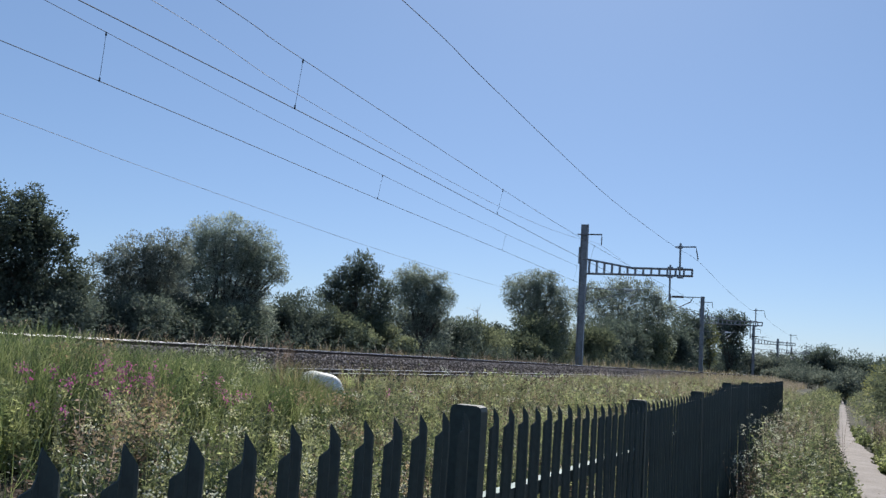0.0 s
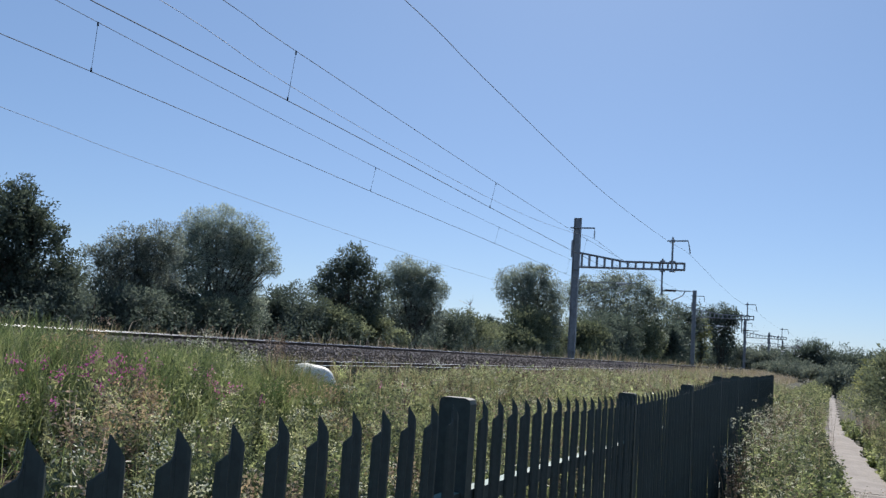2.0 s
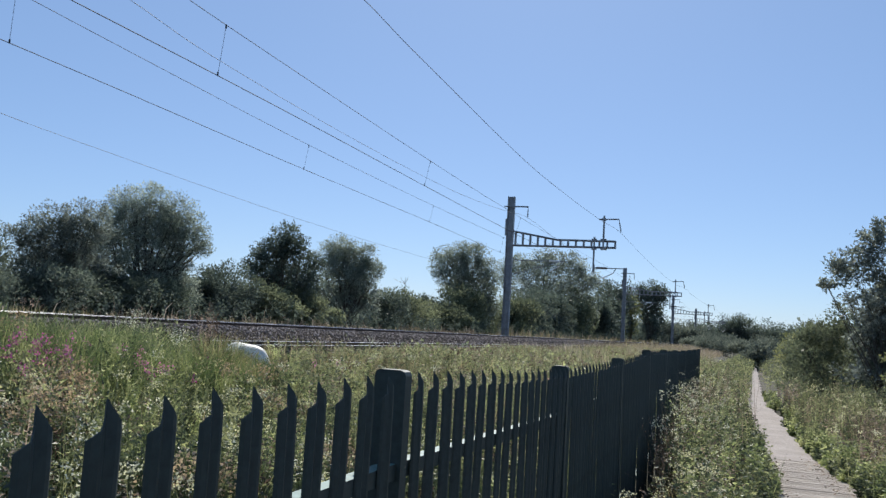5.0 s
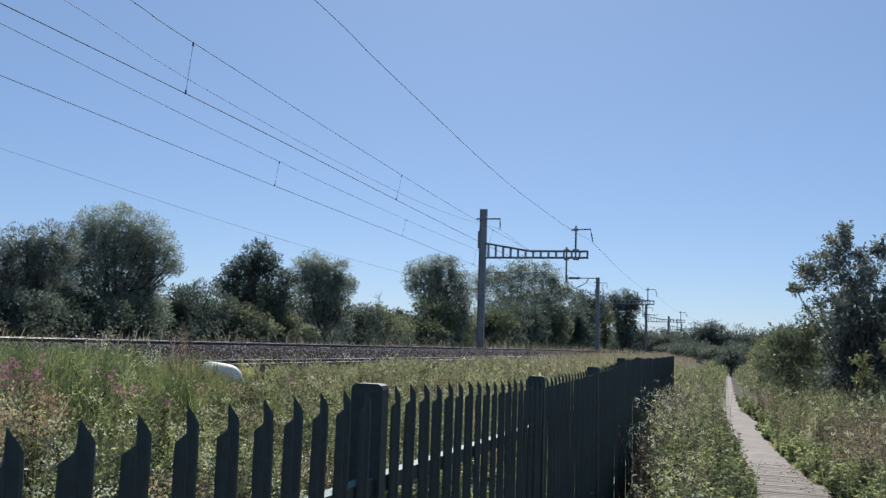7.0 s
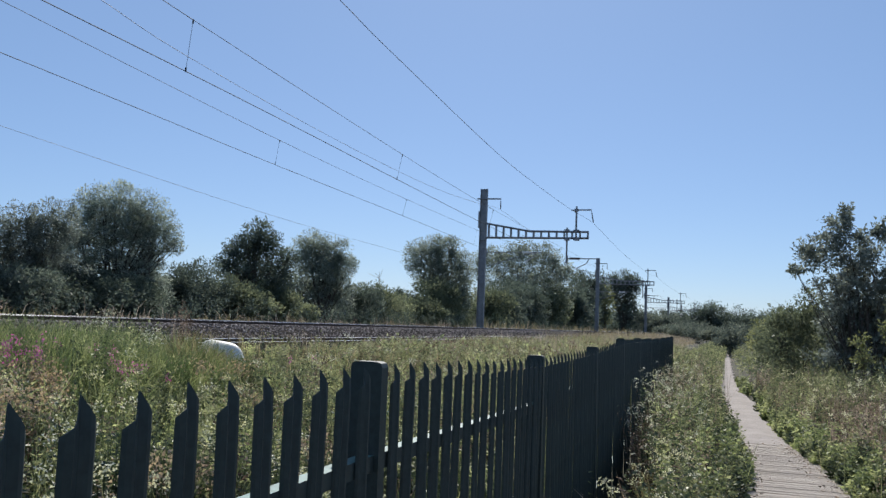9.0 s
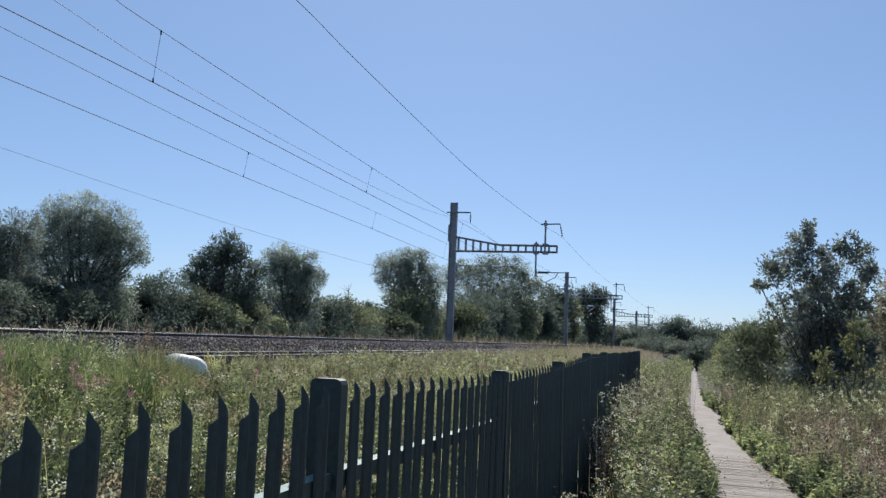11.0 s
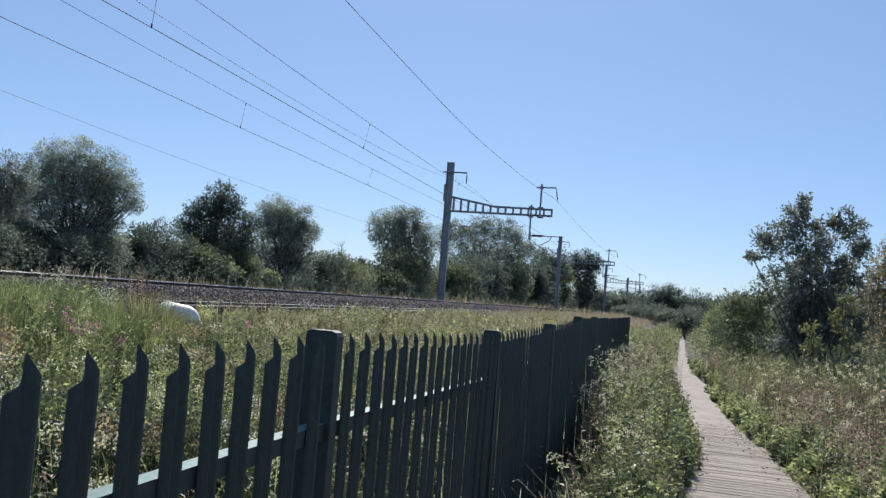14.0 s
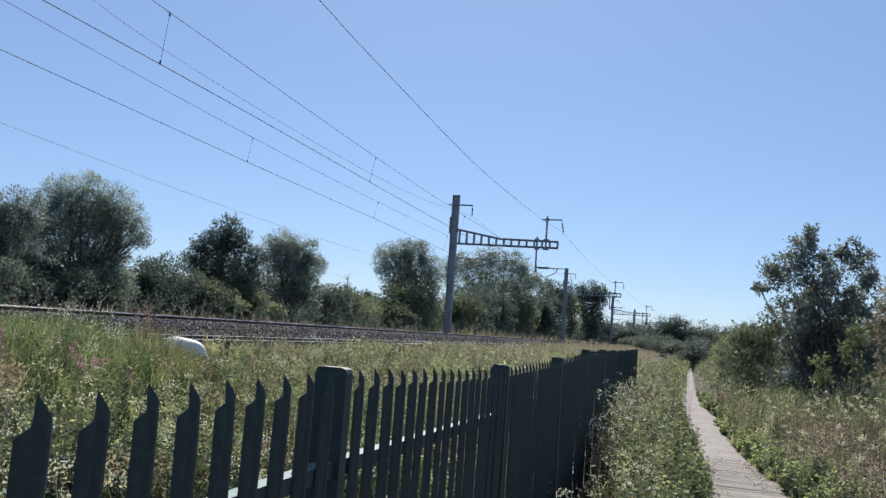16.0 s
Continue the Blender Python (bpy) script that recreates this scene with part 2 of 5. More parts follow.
def arrays_object(name, verts, faces, material, parent=None):
    """A mesh from numpy arrays; faces is (N, 3) or (N, 4)."""
    me = bpy.data.meshes.new(name)
    n, k = faces.shape
    me.vertices.add(len(verts))
    me.vertices.foreach_set("co", np.ascontiguousarray(verts, dtype=np.float32).ravel())
    me.loops.add(n * k)
    me.loops.foreach_set("vertex_index", np.ascontiguousarray(faces, dtype=np.int32).ravel())
    me.polygons.add(n)
    me.polygons.foreach_set("loop_start", np.arange(0, n * k, k, dtype=np.int32))
    me.update(calc_edges=True)
    me.materials.append(material)
    ob = new(name, me)
    if parent:
        ob.parent = parent
    return ob


def add_box(bm, x0, x1, y0, y1, z0, z1, bevel=0.0):
    r = bmesh.ops.create_cube(bm, size=1.0)
    bmesh.ops.scale(bm, vec=(x1 - x0, y1 - y0, z1 - z0), verts=r["verts"])
    bmesh.ops.translate(bm, vec=((x0 + x1) / 2, (y0 + y1) / 2, (z0 + z1) / 2), verts=r["verts"])
    if bevel:
        es = list({e for v in r["verts"] for e in v.link_edges})
        bmesh.ops.bevel(bm, geom=es, offset=bevel, segments=1, affect="EDGES")


def add_tube(bm, pts, radii, sides=6, cap=True):
    """A tapered tube along points."""
    rings = []
    pts = [Vector(p) for p in pts]
    for i, p in enumerate(pts):
        d = (pts[min(i + 1, len(pts) - 1)] - pts[max(i - 1, 0)]).normalized()
        a = d.orthogonal().normalized() if abs(d.z) > 0.9 else d.cross(Vector((0, 0, 1))).normalized()
        b = d.cross(a)
        r = radii[i] if isinstance(radii, (list, tuple)) else radii
        rings.append([bm.verts.new(p + (a * math.cos(k * math.tau / sides) + b * math.sin(k * math.tau / sides)) * r) for k in range(sides)])
    for r0, r1 in zip(rings, rings[1:]):
        for k in range(sides):
            bm.faces.new((r0[k], r0[(k + 1) % sides], r1[(k + 1) % sides], r1[k]))
    if cap:
        bm.faces.new(rings[0][::-1])
        bm.faces.new(rings[-1])


def add_prism(bm, outline, axis_from, axis_to):
    """Extrude an (x, z) outline along y."""
    a = [bm.verts.new((x, axis_from, z)) for x, z in outline]
    b = [bm.verts.new((x, axis_to, z)) for x, z in outline]
    n = len(outline)
    for k in range(n):
        bm.faces.new((a[k], a[(k + 1) % n], b[(k + 1) % n], b[k]))
    bm.faces.new(a[::-1])
    bm.faces.new(b)


def unit(v):
    return v / np.maximum(np.linalg.norm(v, axis=1, keepdims=True), 1e-9)


def leaf_quads(base, way, length, width, rng, fold=0.18):
    """Pointed leaves: four corners each, from base along way."""
    n = len(base)
    way = unit(way)
    side = unit(np.cross(way, unit(rng.normal(size=(n, 3)))))
    up = np.cross(side, way)
    L, W = np.broadcast_to(length, n)[:, None], np.broadcast_to(width, n)[:, None]
    mid = base + way * L * 0.45 + up * L * fold * 0.5
    v = np.stack([base, mid + side * W / 2, base + way * L, mid - side * W / 2], 1).reshape(-1, 3)
    return v, np.arange(4 * n).reshape(n, 4)


def leaf_tris(base, way, length, width, rng):
    """Small pointed leaves as single triangles."""
    n = len(base)
    way = unit(way)
    side = unit(np.cross(way, unit(rng.normal(size=(n, 3)))))
    L, W = np.broadcast_to(length, n)[:, None], np.broadcast_to(width, n)[:, None]
    a = base + way * L * rng.uniform(0.05, 0.35, (n, 1))
    b = base + way * L * rng.uniform(0.1, 0.4, (n, 1))
    v = np.stack([a + side * W * 0.5, base + way * L, b - side * W * 0.5], 1).reshape(-1, 3)
    return v, np.arange(3 * n).reshape(n, 3)


def split_quads(f):
    return np.concatenate([f[:, [0, 1, 2]], f[:, [0, 2, 3]]])


def blade_quads(base, lean, height, width, rng):
    """Grass blades and stems: two narrow quads each, bending over."""
    n = len(base)
    H, W = np.broadcast_to(height, n)[:, None], np.broadcast_to(width, n)[:, None]
    a = rng.uniform(0, math.tau, n)
    side = np.stack([np.cos(a), np.sin(a), np.zeros(n)], 1)
    z = np.array([0, 0, 1.0])
    p1 = base + z * H * 0.6 + lean * H * 0.25
    p2 = base + z * H * (1 - 0.25 * np.linalg.norm(lean, axis=1, keepdims=True)) + lean * H * 0.8
    v = np.stack([base - side * W / 2, base + side * W / 2, p1 - side * W * 0.4, p1 + side * W * 0.4, p2 - side * W * 0.08, p2 + side * W * 0.08], 1)
    i = np.arange(n)[:, None] * 6
    f = np.concatenate([i + np.array([[0, 1, 3, 2]]), i + np.array([[2, 3, 5, 4]])], 0)
    return v.reshape(-1, 3), f, p2


def merge(parts):
    vs, fs, o = [], [], 0
    for v, f in parts:
        vs.append(v)
        fs.append(f + o)
        o += len(v)
    return np.concatenate(vs), np.concatenate(fs)


# ---- ground ----
PROFILE_X = [-400, -60, -30, -20, -17.2, -16.2, -15.6, -8.7, -8.0, -6.5, -4.5, -3.0, -1.8, -1.0, 0.0, 1.5, 3.0, 5.0, 8.0, 60.0, 400]
PROFILE_Z = [1.3, 1.3, 1.35, 1.40, 1.42, 1.40, 0.80, 0.70, 1.00, 0.88, 0.62, 0.35, 0.08, -0.08, -0.09, -0.07, 0.12, 0.34, 0.55, 0.8, 0.8]


def bend(y):
    """How far the railway has swung to the right at y."""
    return np.where(y > 105, 0.0247 * (np.maximum(y, 105) - 105) * np.minimum(1, (np.maximum(y, 105) - 105) / 30), 0.0)


def ground_z(x, y):
    x, y = np.asarray(x, float), np.asarray(y, float)
    xs = np.where(x < -1.0, np.minimum(x - bend(y), -1.0), x)
    z = np.interp(xs, PROFILE_X, PROFILE_Z)
    off = np.clip((-xs - 1.3) / 2, 0, 1) * np.clip((-xs < 8.0) + (-xs > 18.0), 0, 1) + np.clip((xs - 1.8) / 2, 0, 1)
    mound = 0.17 * np.clip((-1.30 * xs + 0.5 - y) / 1.2, 0, 1) * np.clip((-xs - 4.6) / 0.9, 0, 1) * np.clip((xs + 8.15) / 0.5, 0, 1)
    return z + mound + off * (0.05 * np.sin(x * 1.7 + 1.3 * np.sin(y * 0.7)) + 0.05 * np.sin(y * 0.9 + x * 0.5))


def build_ground():
    xs = np.unique(np.concatenate([np.linspace(-400, -40, 14), np.linspace(-40, -18, 24), np.linspace(-18, 10, 85), np.linspace(10, 40, 20), np.linspace(40, 400, 14)]))
    ys = np.unique(np.concatenate([np.linspace(-60, -5, 12), np.linspace(-5, 40, 90), np.linspace(40, 150, 50), np.linspace(150, 900, 40), np.linspace(900, 4000, 8)]))
    X, Y = np.meshgrid(xs, ys)
    Z = ground_z(X, Y)
    v = np.stack([X.ravel(), Y.ravel(), Z.ravel()], 1)
    i = (np.arange(len(ys) - 1)[:, None] * len(xs) + np.arange(len(xs) - 1)[None]).ravel()
    f = np.stack([i, i + 1, i + 1 + len(xs), i + len(xs)], 1)
    g = arrays_object("ground", v, f, M_SOIL)
    g.data.polygons.foreach_set("use_smooth", [True] * len(f))
    return tagged(g, "bare soil and turf ground rising to the railway", "ground", kind="structure")


build_ground()

# ---- footpath ----
BW_END = 15.2


def path_mid(y):
    return np.interp(y, [-5, 12, 14.5, 17, 19, 22, 25.5, 29, 40, 67, 85, 140], [0.82, 0.82, 0.68, 0.56, 0.43, 0.36, 0.37, 0.18, 0.12, 0.22, 0.24, 1.5])


def path_half(y):
    return np.interp(y, [-5, 14.5, 17, 22, 25.5, 29, 56, 85, 140], [0.66, 0.56, 0.48, 0.41, 0.42, 0.32, 0.24, 0.18, 0.17])


def build_path():
    ys = np.linspace(14.6, 120, 180)
    c, h = path_mid(ys), path_half(ys)
    cols = np.linspace(-1, 1, 7)
    wob = 0.06 * np.sin(ys * 2.1) + 0.05 * np.sin(ys * 5.3 + 1)
    v = np.stack([(c[:, None] + cols * (h[:, None] + wob[:, None] * np.abs(cols))).ravel(), np.repeat(ys, 7), np.tile(0.004 - 0.05 * cols ** 2 * 0.6, len(ys)) - 0.01], 1)
    i = (np.arange(len(ys) - 1)[:, None] * 7 + np.arange(6)[None]).ravel()
    p = arrays_object("path", v, np.stack([i, i + 1, i + 8, i + 7], 1), M_PATH)
    tagged(p, "narrow pale trodden gravel path between tall weeds", "path", kind="structure")


build_path()

# ---- railway ----
TRACK_FAR, TRACK_NEAR = (-13.2, 1.63), (-9.6, 1.27)
RAIL_YS = [-40, -20, 0, 20, 40, 60, 80, 105, 120, 135, 150, 175, 200, 250, 320]


def sweep(bm, outline, x, z, ys, mat_of=None):
    rings = [[bm.verts.new((x + float(bend(np.array(y))) + u, y, z + w)) for u, w in outline] for y in ys]
    n = len(outline)
    for a, b in zip(rings, rings[1:]):
        for k in range(n):
            f = bm.faces.new((a[k], b[k], b[(k + 1) % n], a[(k + 1) % n]))
            if mat_of:
                f.material_index = mat_of(k)
    bm.faces.new(rings[0])
    bm.faces.new(rings[-1][::-1])


RAIL_OUTLINE = [(-0.07, -0.16), (-0.07, -0.15), (-0.012, -0.13), (-0.012, -0.045), (-0.035, -0.035), (-0.035, -0.003), (-0.0325, 0.0),
                (0.0312, 0.0), (0.035, -0.0042), (0.035, -0.035), (0.012, -0.045), (0.012, -0.13), (0.07, -0.15), (0.07, -0.16)]


def build_track(cx, z, name, label):
    t = thing("railway_track", (cx, 0, z - 0.2), label, "railway track", "railway tracks", kind="structure")
    for s in (-0.7525, 0.7525):
        bm = bmesh.new()
        sweep(bm, RAIL_OUTLINE, s, 0.2, RAIL_YS, lambda k: 1 if k in (6, 7) else 0)
        part("rail", bm, [M_RAIL, M_RAILTOP], t, "steel rail with a polished head")
    bm = bmesh.new()
    add_box(bm, -1.25, 1.25, -0.13, 0.13, -0.15, 0.03, 0.02)
    first = part("sleeper", bm, M_CONCRETE, t)
    for k in range(1, 110):
        ob = first.copy()
        scene.collection.objects.link(ob)
        ob.location = (0, -6 + k * 0.65, 0)
    first.location = (0, -6, 0)


build_track(*TRACK_FAR, "far", "far railway track of steel rails on ballast")
build_track(*TRACK_NEAR, "near", "near railway track of steel rails on ballast")


def build_ballast():
    prof_x = np.array([-15.9, -15.2, -14.5, -13.2, -11.9, -11.5, -11.0, -10.8, -9.6, -8.4, -8.0, -7.75])
    prof_z = np.array([1.25, 1.43, 1.51, 1.50, 1.525, 1.44, 1.23, 1.16, 1.14, 1.16, 1.05, 0.88])
    xs = np.interp(np.linspace(0, 11, 60), np.arange(12), prof_x)
    ys = np.concatenate([np.linspace(-20, 2, 40), np.linspace(2, 45, 260), np.linspace(45, 120, 110), np.linspace(121, 320, 40)])
    X, Y = np.meshgrid(xs, ys)
    Z = np.interp(X, prof_x, prof_z) + RNG.normal(0, 0.013, X.shape)
    v = np.stack([(X + bend(Y)).ravel(), Y.ravel(), Z.ravel()], 1)
    i = (np.arange(len(ys) - 1)[:, None] * 60 + np.arange(59)[None]).ravel()
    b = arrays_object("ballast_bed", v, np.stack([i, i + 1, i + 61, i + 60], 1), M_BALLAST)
    tagged(b, "grey-brown crushed stone ballast bed under the tracks, darkened for shade between stones", "ballast", kind="structure")
    n = 15000
    y = 6 + 66 * RNG.random(n) ** 1.5
    x = np.where(np.arange(n) < 10500, RNG.uniform(-12.1, -10.5, n), RNG.uniform(-15.2, -7.9, n))
    z = np.interp(x, prof_x, prof_z) + 0.012
    oct_v = np.array([[1, 0, 0], [0, 1, 0], [-1, 0, 0], [0, -1, 0], [0, 0, 1], [0, 0, -1]], float)
    oct_f = np.array([[0, 1, 4], [1, 2, 4], [2, 3, 4], [3, 0, 4], [1, 0, 5], [2, 1, 5], [3, 2, 5], [0, 3, 5]])
    s = RNG.uniform(0.02, 0.042, (n, 1, 1)) * RNG.uniform(0.6, 1.2, (n, 6, 1))
    a = RNG.uniform(0, math.tau, n)
    ca, sa = np.cos(a)[:, None], np.sin(a)[:, None]
    o = oct_v[None] * s
    o = np.stack([o[:, :, 0] * ca - o[:, :, 1] * sa, o[:, :, 0] * sa + o[:, :, 1] * ca, o[:, :, 2] + 0.3 * o[:, :, 0]], 2)
    v = (o + np.stack([x, y, z], 1)[:, None]).reshape(-1, 3)
    f = (np.arange(n)[:, None, None] * 6 + oct_f[None]).reshape(-1, 3)
    st = arrays_object("ballast_stones", v, f, M_STONE)
    tagged(st, "loose angular grey-brown ballast stones", "stones", kind="stuff")


build_ballast()

# ---- overhead line ----


def bar(bm, p, q, r, sides=4):
    add_tube(bm, [p, q], r, sides)


def build_mast():
    m = thing("overhead_line_mast", (0, 0, 0), "grey galvanised steel railway mast with a ladder boom", "railway mast", "overhead line masts")
    Z = 1.75
    bm = bmesh.new()
    for x in (-0.24, 0.22):
        add_box(bm, x, x + 0.022, -0.15, 0.15, -0.5, 9.65 + Z)
    add_box(bm, -0.218, 0.22, -0.008, 0.008, -0.5, 9.65 + Z)
    for z in (0.35, 3.0, 6.0):
        add_box(bm, -0.216, 0.218, -0.146, 0.146, z + Z, z + Z + 0.014)
    part("column", bm, M_GALV, m)
    bm = bmesh.new()
    add_box(bm, -0.4, 0.4, -0.4, 0.4, -0.9, -0.2 + Z - 0.1, 0.03)
    part("foundation", bm, M_CONCRETE, m, "weathered concrete footing")
    bm = bmesh.new()
    add_box(bm, -0.36, -0.243, -0.12, 0.12, 6.87 + Z, 8.06 + Z, 0.02)
    part("tensioner_housing", bm, M_GALV, m)
    # boom
    top = [(0.25, 7.19), (3.36, 6.64), (7.42, 6.60)]
    for y in (-0.11, 0.11):
        bm = bmesh.new()
        add_tube(bm, [(x, y, z + Z) for x, z in top], 0.062, 4)
        part("top_chord", bm, M_GALV, m)
        bm = bmesh.new()
        bar(bm, (0.25, y, 6.19 + Z), (7.42, y, 6.17 + Z), 0.062)
        part("bottom_chord", bm, M_GALV, m)
    for k in range(14):
        x = 0.42 + k * 0.535
        zt = np.interp(x, [p[0] for p in top], [p[1] for p in top])
        bm = bmesh.new()
        add_box(bm, x - 0.05, x + 0.05, -0.13, 0.13, 6.2 + Z, float(zt) + Z - 0.02)
        part("boom_batten", bm, M_GALV, m)
    bm = bmesh.new()
    bar(bm, (6.60, -0.2, 6.05 + Z), (6.60, -0.2, 8.33 + Z), 0.065, 8)
    bar(bm, (6.25, -0.2, 8.07 + Z), (7.6, -0.2, 8.09 + Z), 0.05, 6)
    add_box(bm, 6.42, 6.78, -0.26, 0.2, 6.02 + Z, 6.14 + Z)
    add_box(bm, 6.42, 6.78, -0.26, 0.2, 6.62 + Z, 6.74 + Z)
    add_box(bm, 6.48, 6.72, -0.28, -0.1, 7.98 + Z, 8.16 + Z)
    part("upright", bm, M_GALV, m)
    bm = bmesh.new()
    bar(bm, (-0.45, -0.2, 8.92 + Z), (1.28, -0.2, 8.9 + Z), 0.055, 6)
    part("feeder_bracket", bm, M_GALV, m)
    for a, b in (((1.27, -0.2, 8.88), (1.27, -0.2, 8.15)), ((7.6, -0.2, 8.06), (7.76, -0.2, 7.2))):
        bm = bmesh.new()
        a, b = Vector(a) + Vector((0, 0, Z)), Vector(b) + Vector((0, 0, Z))
        pts = [a.lerp(b, k / 14) for k in range(15)]
        add_tube(bm, pts, [0.02 if k < 3 or k > 12 or k % 2 else 0.055 for k in range(15)], 8)
        part("insulator", bm, M_INSUL, m, "dark ribbed insulator")
    bm = bmesh.new()
    bar(bm, (5.95, 0, 4.45 + Z), (5.95, 0, 6.9 + Z), 0.06, 8)
    add_box(bm, 5.8, 6.1, -0.18, 0.18, 6.62 + Z, 6.76 + Z)
    add_box(bm, 5.8, 6.1, -0.18, 0.18, 6.02 + Z, 6.14 + Z)
    part("drop_tube", bm, M_GALV, m)
    for x0, x1, zc, s in ((6.0, 7.94, 4.78, 6.52), (0.3, 4.25, 5.16, 3.02)):
        bm = bmesh.new()
        bar(bm, (x0, 0, zc + Z), (x1, 0, zc + Z), 0.035, 6)
        if x0 < 1:
            bar(bm, (x0 - 0.05, 0, zc - 1.0 + Z), (x1 - 0.7, 0, zc - 0.05 + Z), 0.03, 6)
        bar(bm, (x1 - 0.45, 0, zc + Z), (x1 - 0.62, 0, zc - 0.32 + Z), 0.03, 6)
        bar(bm, (x0 + 0.02, 0, zc - 0.25 + Z), (x0 + 0.02, 0, zc + 0.2 + Z), 0.03, 6)
        cant = part("cantilever", bm, M_GALV, m)
        bm = bmesh.new()
        bar(bm, (x1 - 0.62, 0, zc - 0.32 + Z), (s, 0, zc - 0.72 + Z), 0.035, 8)
        part("steady_arm", bm, M_ARM, cant, "bright aluminium steady arm")
        bm = bmesh.new()
        xi = x0 + (0.15 if x0 > 1 else 2.6)
        add_tube(bm, [(xi + k * 0.06, 0, zc + Z) for k in range(13)], [0.06 if k % 2 else 0.09 for k in range(13)], 10)
        part("insulator", bm, M_INSUL if x0 > 1 else M_GLAZED, cant, "ribbed cantilever insulator")
    return m


MASTS = [(-16.2, 57.7, 0.0), (-16.2, 115.3, 0.0), (-14.75, 173.0, 0.35), (-13.9, 231.0, 0.35), (-13.4, 289.0, 0.3), (-16.2, 0.1, 0.0)]
mast = build_mast()
mast.location = (MASTS[0][0], MASTS[0][1], 0)
for x, y, dz in MASTS[1:]:
    copy_thing(mast, pose(x, y, -dz))


def smooth_curve(table, n=7):
    """Catmull-Rom through (y, z) points."""
    pts = [table[0]] + list(table) + [table[-1]]
    out = []
    for i in range(1, len(pts) - 2):
        p0, p1, p2, p3 = [np.array(p, float) for p in pts[i - 1:i + 3]]
        for k in range(n):
            t = k / n
            out.append(0.5 * (2 * p1 + (p2 - p0) * t + (2 * p0 - 5 * p1 + 4 * p2 - p3) * t * t + (3 * p1 - p0 - 3 * p2 + p3) * t ** 3))
    out.append(np.array(table[-1], float))
    return out


def repeat_span(first, later):
    """The first span's (y, z) points, then the same sag in the spans beyond."""
    t = list(first)
    for y0 in (57.7, 115.3, 173.0, 231.0):
        t += [(y0 + u * 57.7, z) for u, z in later]
    return t


def wire_mesh(x, table, r):
    bm = bmesh.new()
    pts = [(x + float(bend(np.array(y))), y, z + 1.75) for y, z in smooth_curve(table)]
    add_tube(bm, pts, r, 5, cap=False)
    return bm, pts


def zat(pts, y):
    return float(np.interp(y, [p[1] for p in pts], [p[2] for p in pts]))


CONT = [(0.25, 4.25), (0.5, 4.2), (0.75, 4.25), (1.0, 4.3)]
pair_far = thing("catenary", (0, 0, 0), "contact and messenger wires over the far track", "overhead wires", "overhead line")
bm, c1 = wire_mesh(-13.0, repeat_span([(-20, 4.8), (0, 4.82), (11.7, 4.8), (22.7, 4.64), (33.7, 4.53), (44, 4.39), (57.7, 4.3)], CONT), 0.0085)
part("contact_wire", bm, M_WIRE, pair_far)
bm, m1 = wire_mesh(-12.8, repeat_span([(-20, 6.6), (0, 6.2), (10, 5.76), (22.3, 5.36), (33.3, 5.21), (44.3, 5.18), (57.7, 5.22)], [(0.2, 4.95), (0.5, 4.7), (0.8, 4.95), (1.0, 5.22)]), 0.0065)
part("messenger_wire", bm, M_WIRE, pair_far)
pair_near = thing("catenary", (0, 0, 0), "contact and messenger wires over the near track", "overhead wires", "overhead line")
bm, c2 = wire_mesh(-9.4, repeat_span([(-20, 4.44), (0, 4.45), (13, 4.44), (23.7, 4.3), (32.4, 4.19), (44, 4.12), (57.7, 4.08)], [(0.25, 4.1), (0.5, 4.1), (0.75, 4.1), (1.0, 4.08)]), 0.0085)
part("contact_wire", bm, M_WIRE, pair_near)
bm, m2 = wire_mesh(-9.2, repeat_span([(-20, 6.3), (0, 5.85), (10.5, 5.46), (12.8, 5.34), (23.4, 5.03), (31.6, 4.88), (44, 4.8), (57.7, 4.82)], [(0.2, 4.6), (0.5, 4.45), (0.8, 4.6), (1.0, 4.82)]), 0.0065)
part("messenger_wire", bm, M_WIRE, pair_near)
for holder, cx, mx, c, m, ys in ((pair_far, -13.0, -12.8, c1, m1, (0.6, 11.6, 22.7, 33.6, 44.5)), (pair_near, -9.4, -9.2, c2, m2, (2.3, 13.0, 23.7, 34.4, 45.1))):
    for y in ys:
        bm = bmesh.new()
        top = y - 0.15
        zc, zm = zat(c, y), zat(m, top)
        bar(bm, (cx, y, zc), (mx, top, zm), 0.004, 4)
        add_box(bm, cx - 0.008, cx + 0.008, y - 0.015, y + 0.015, zc - 0.01, zc + 0.07)
        add_box(bm, mx - 0.008, mx + 0.008, top - 0.015, top + 0.015, zm - 0.07, zm + 0.01)
        part("dropper", bm, M_WIRE, holder)
SAG = [(0.2, 7.62), (0.5, 7.3), (0.8, 7.62), (1.0, 8.11)]
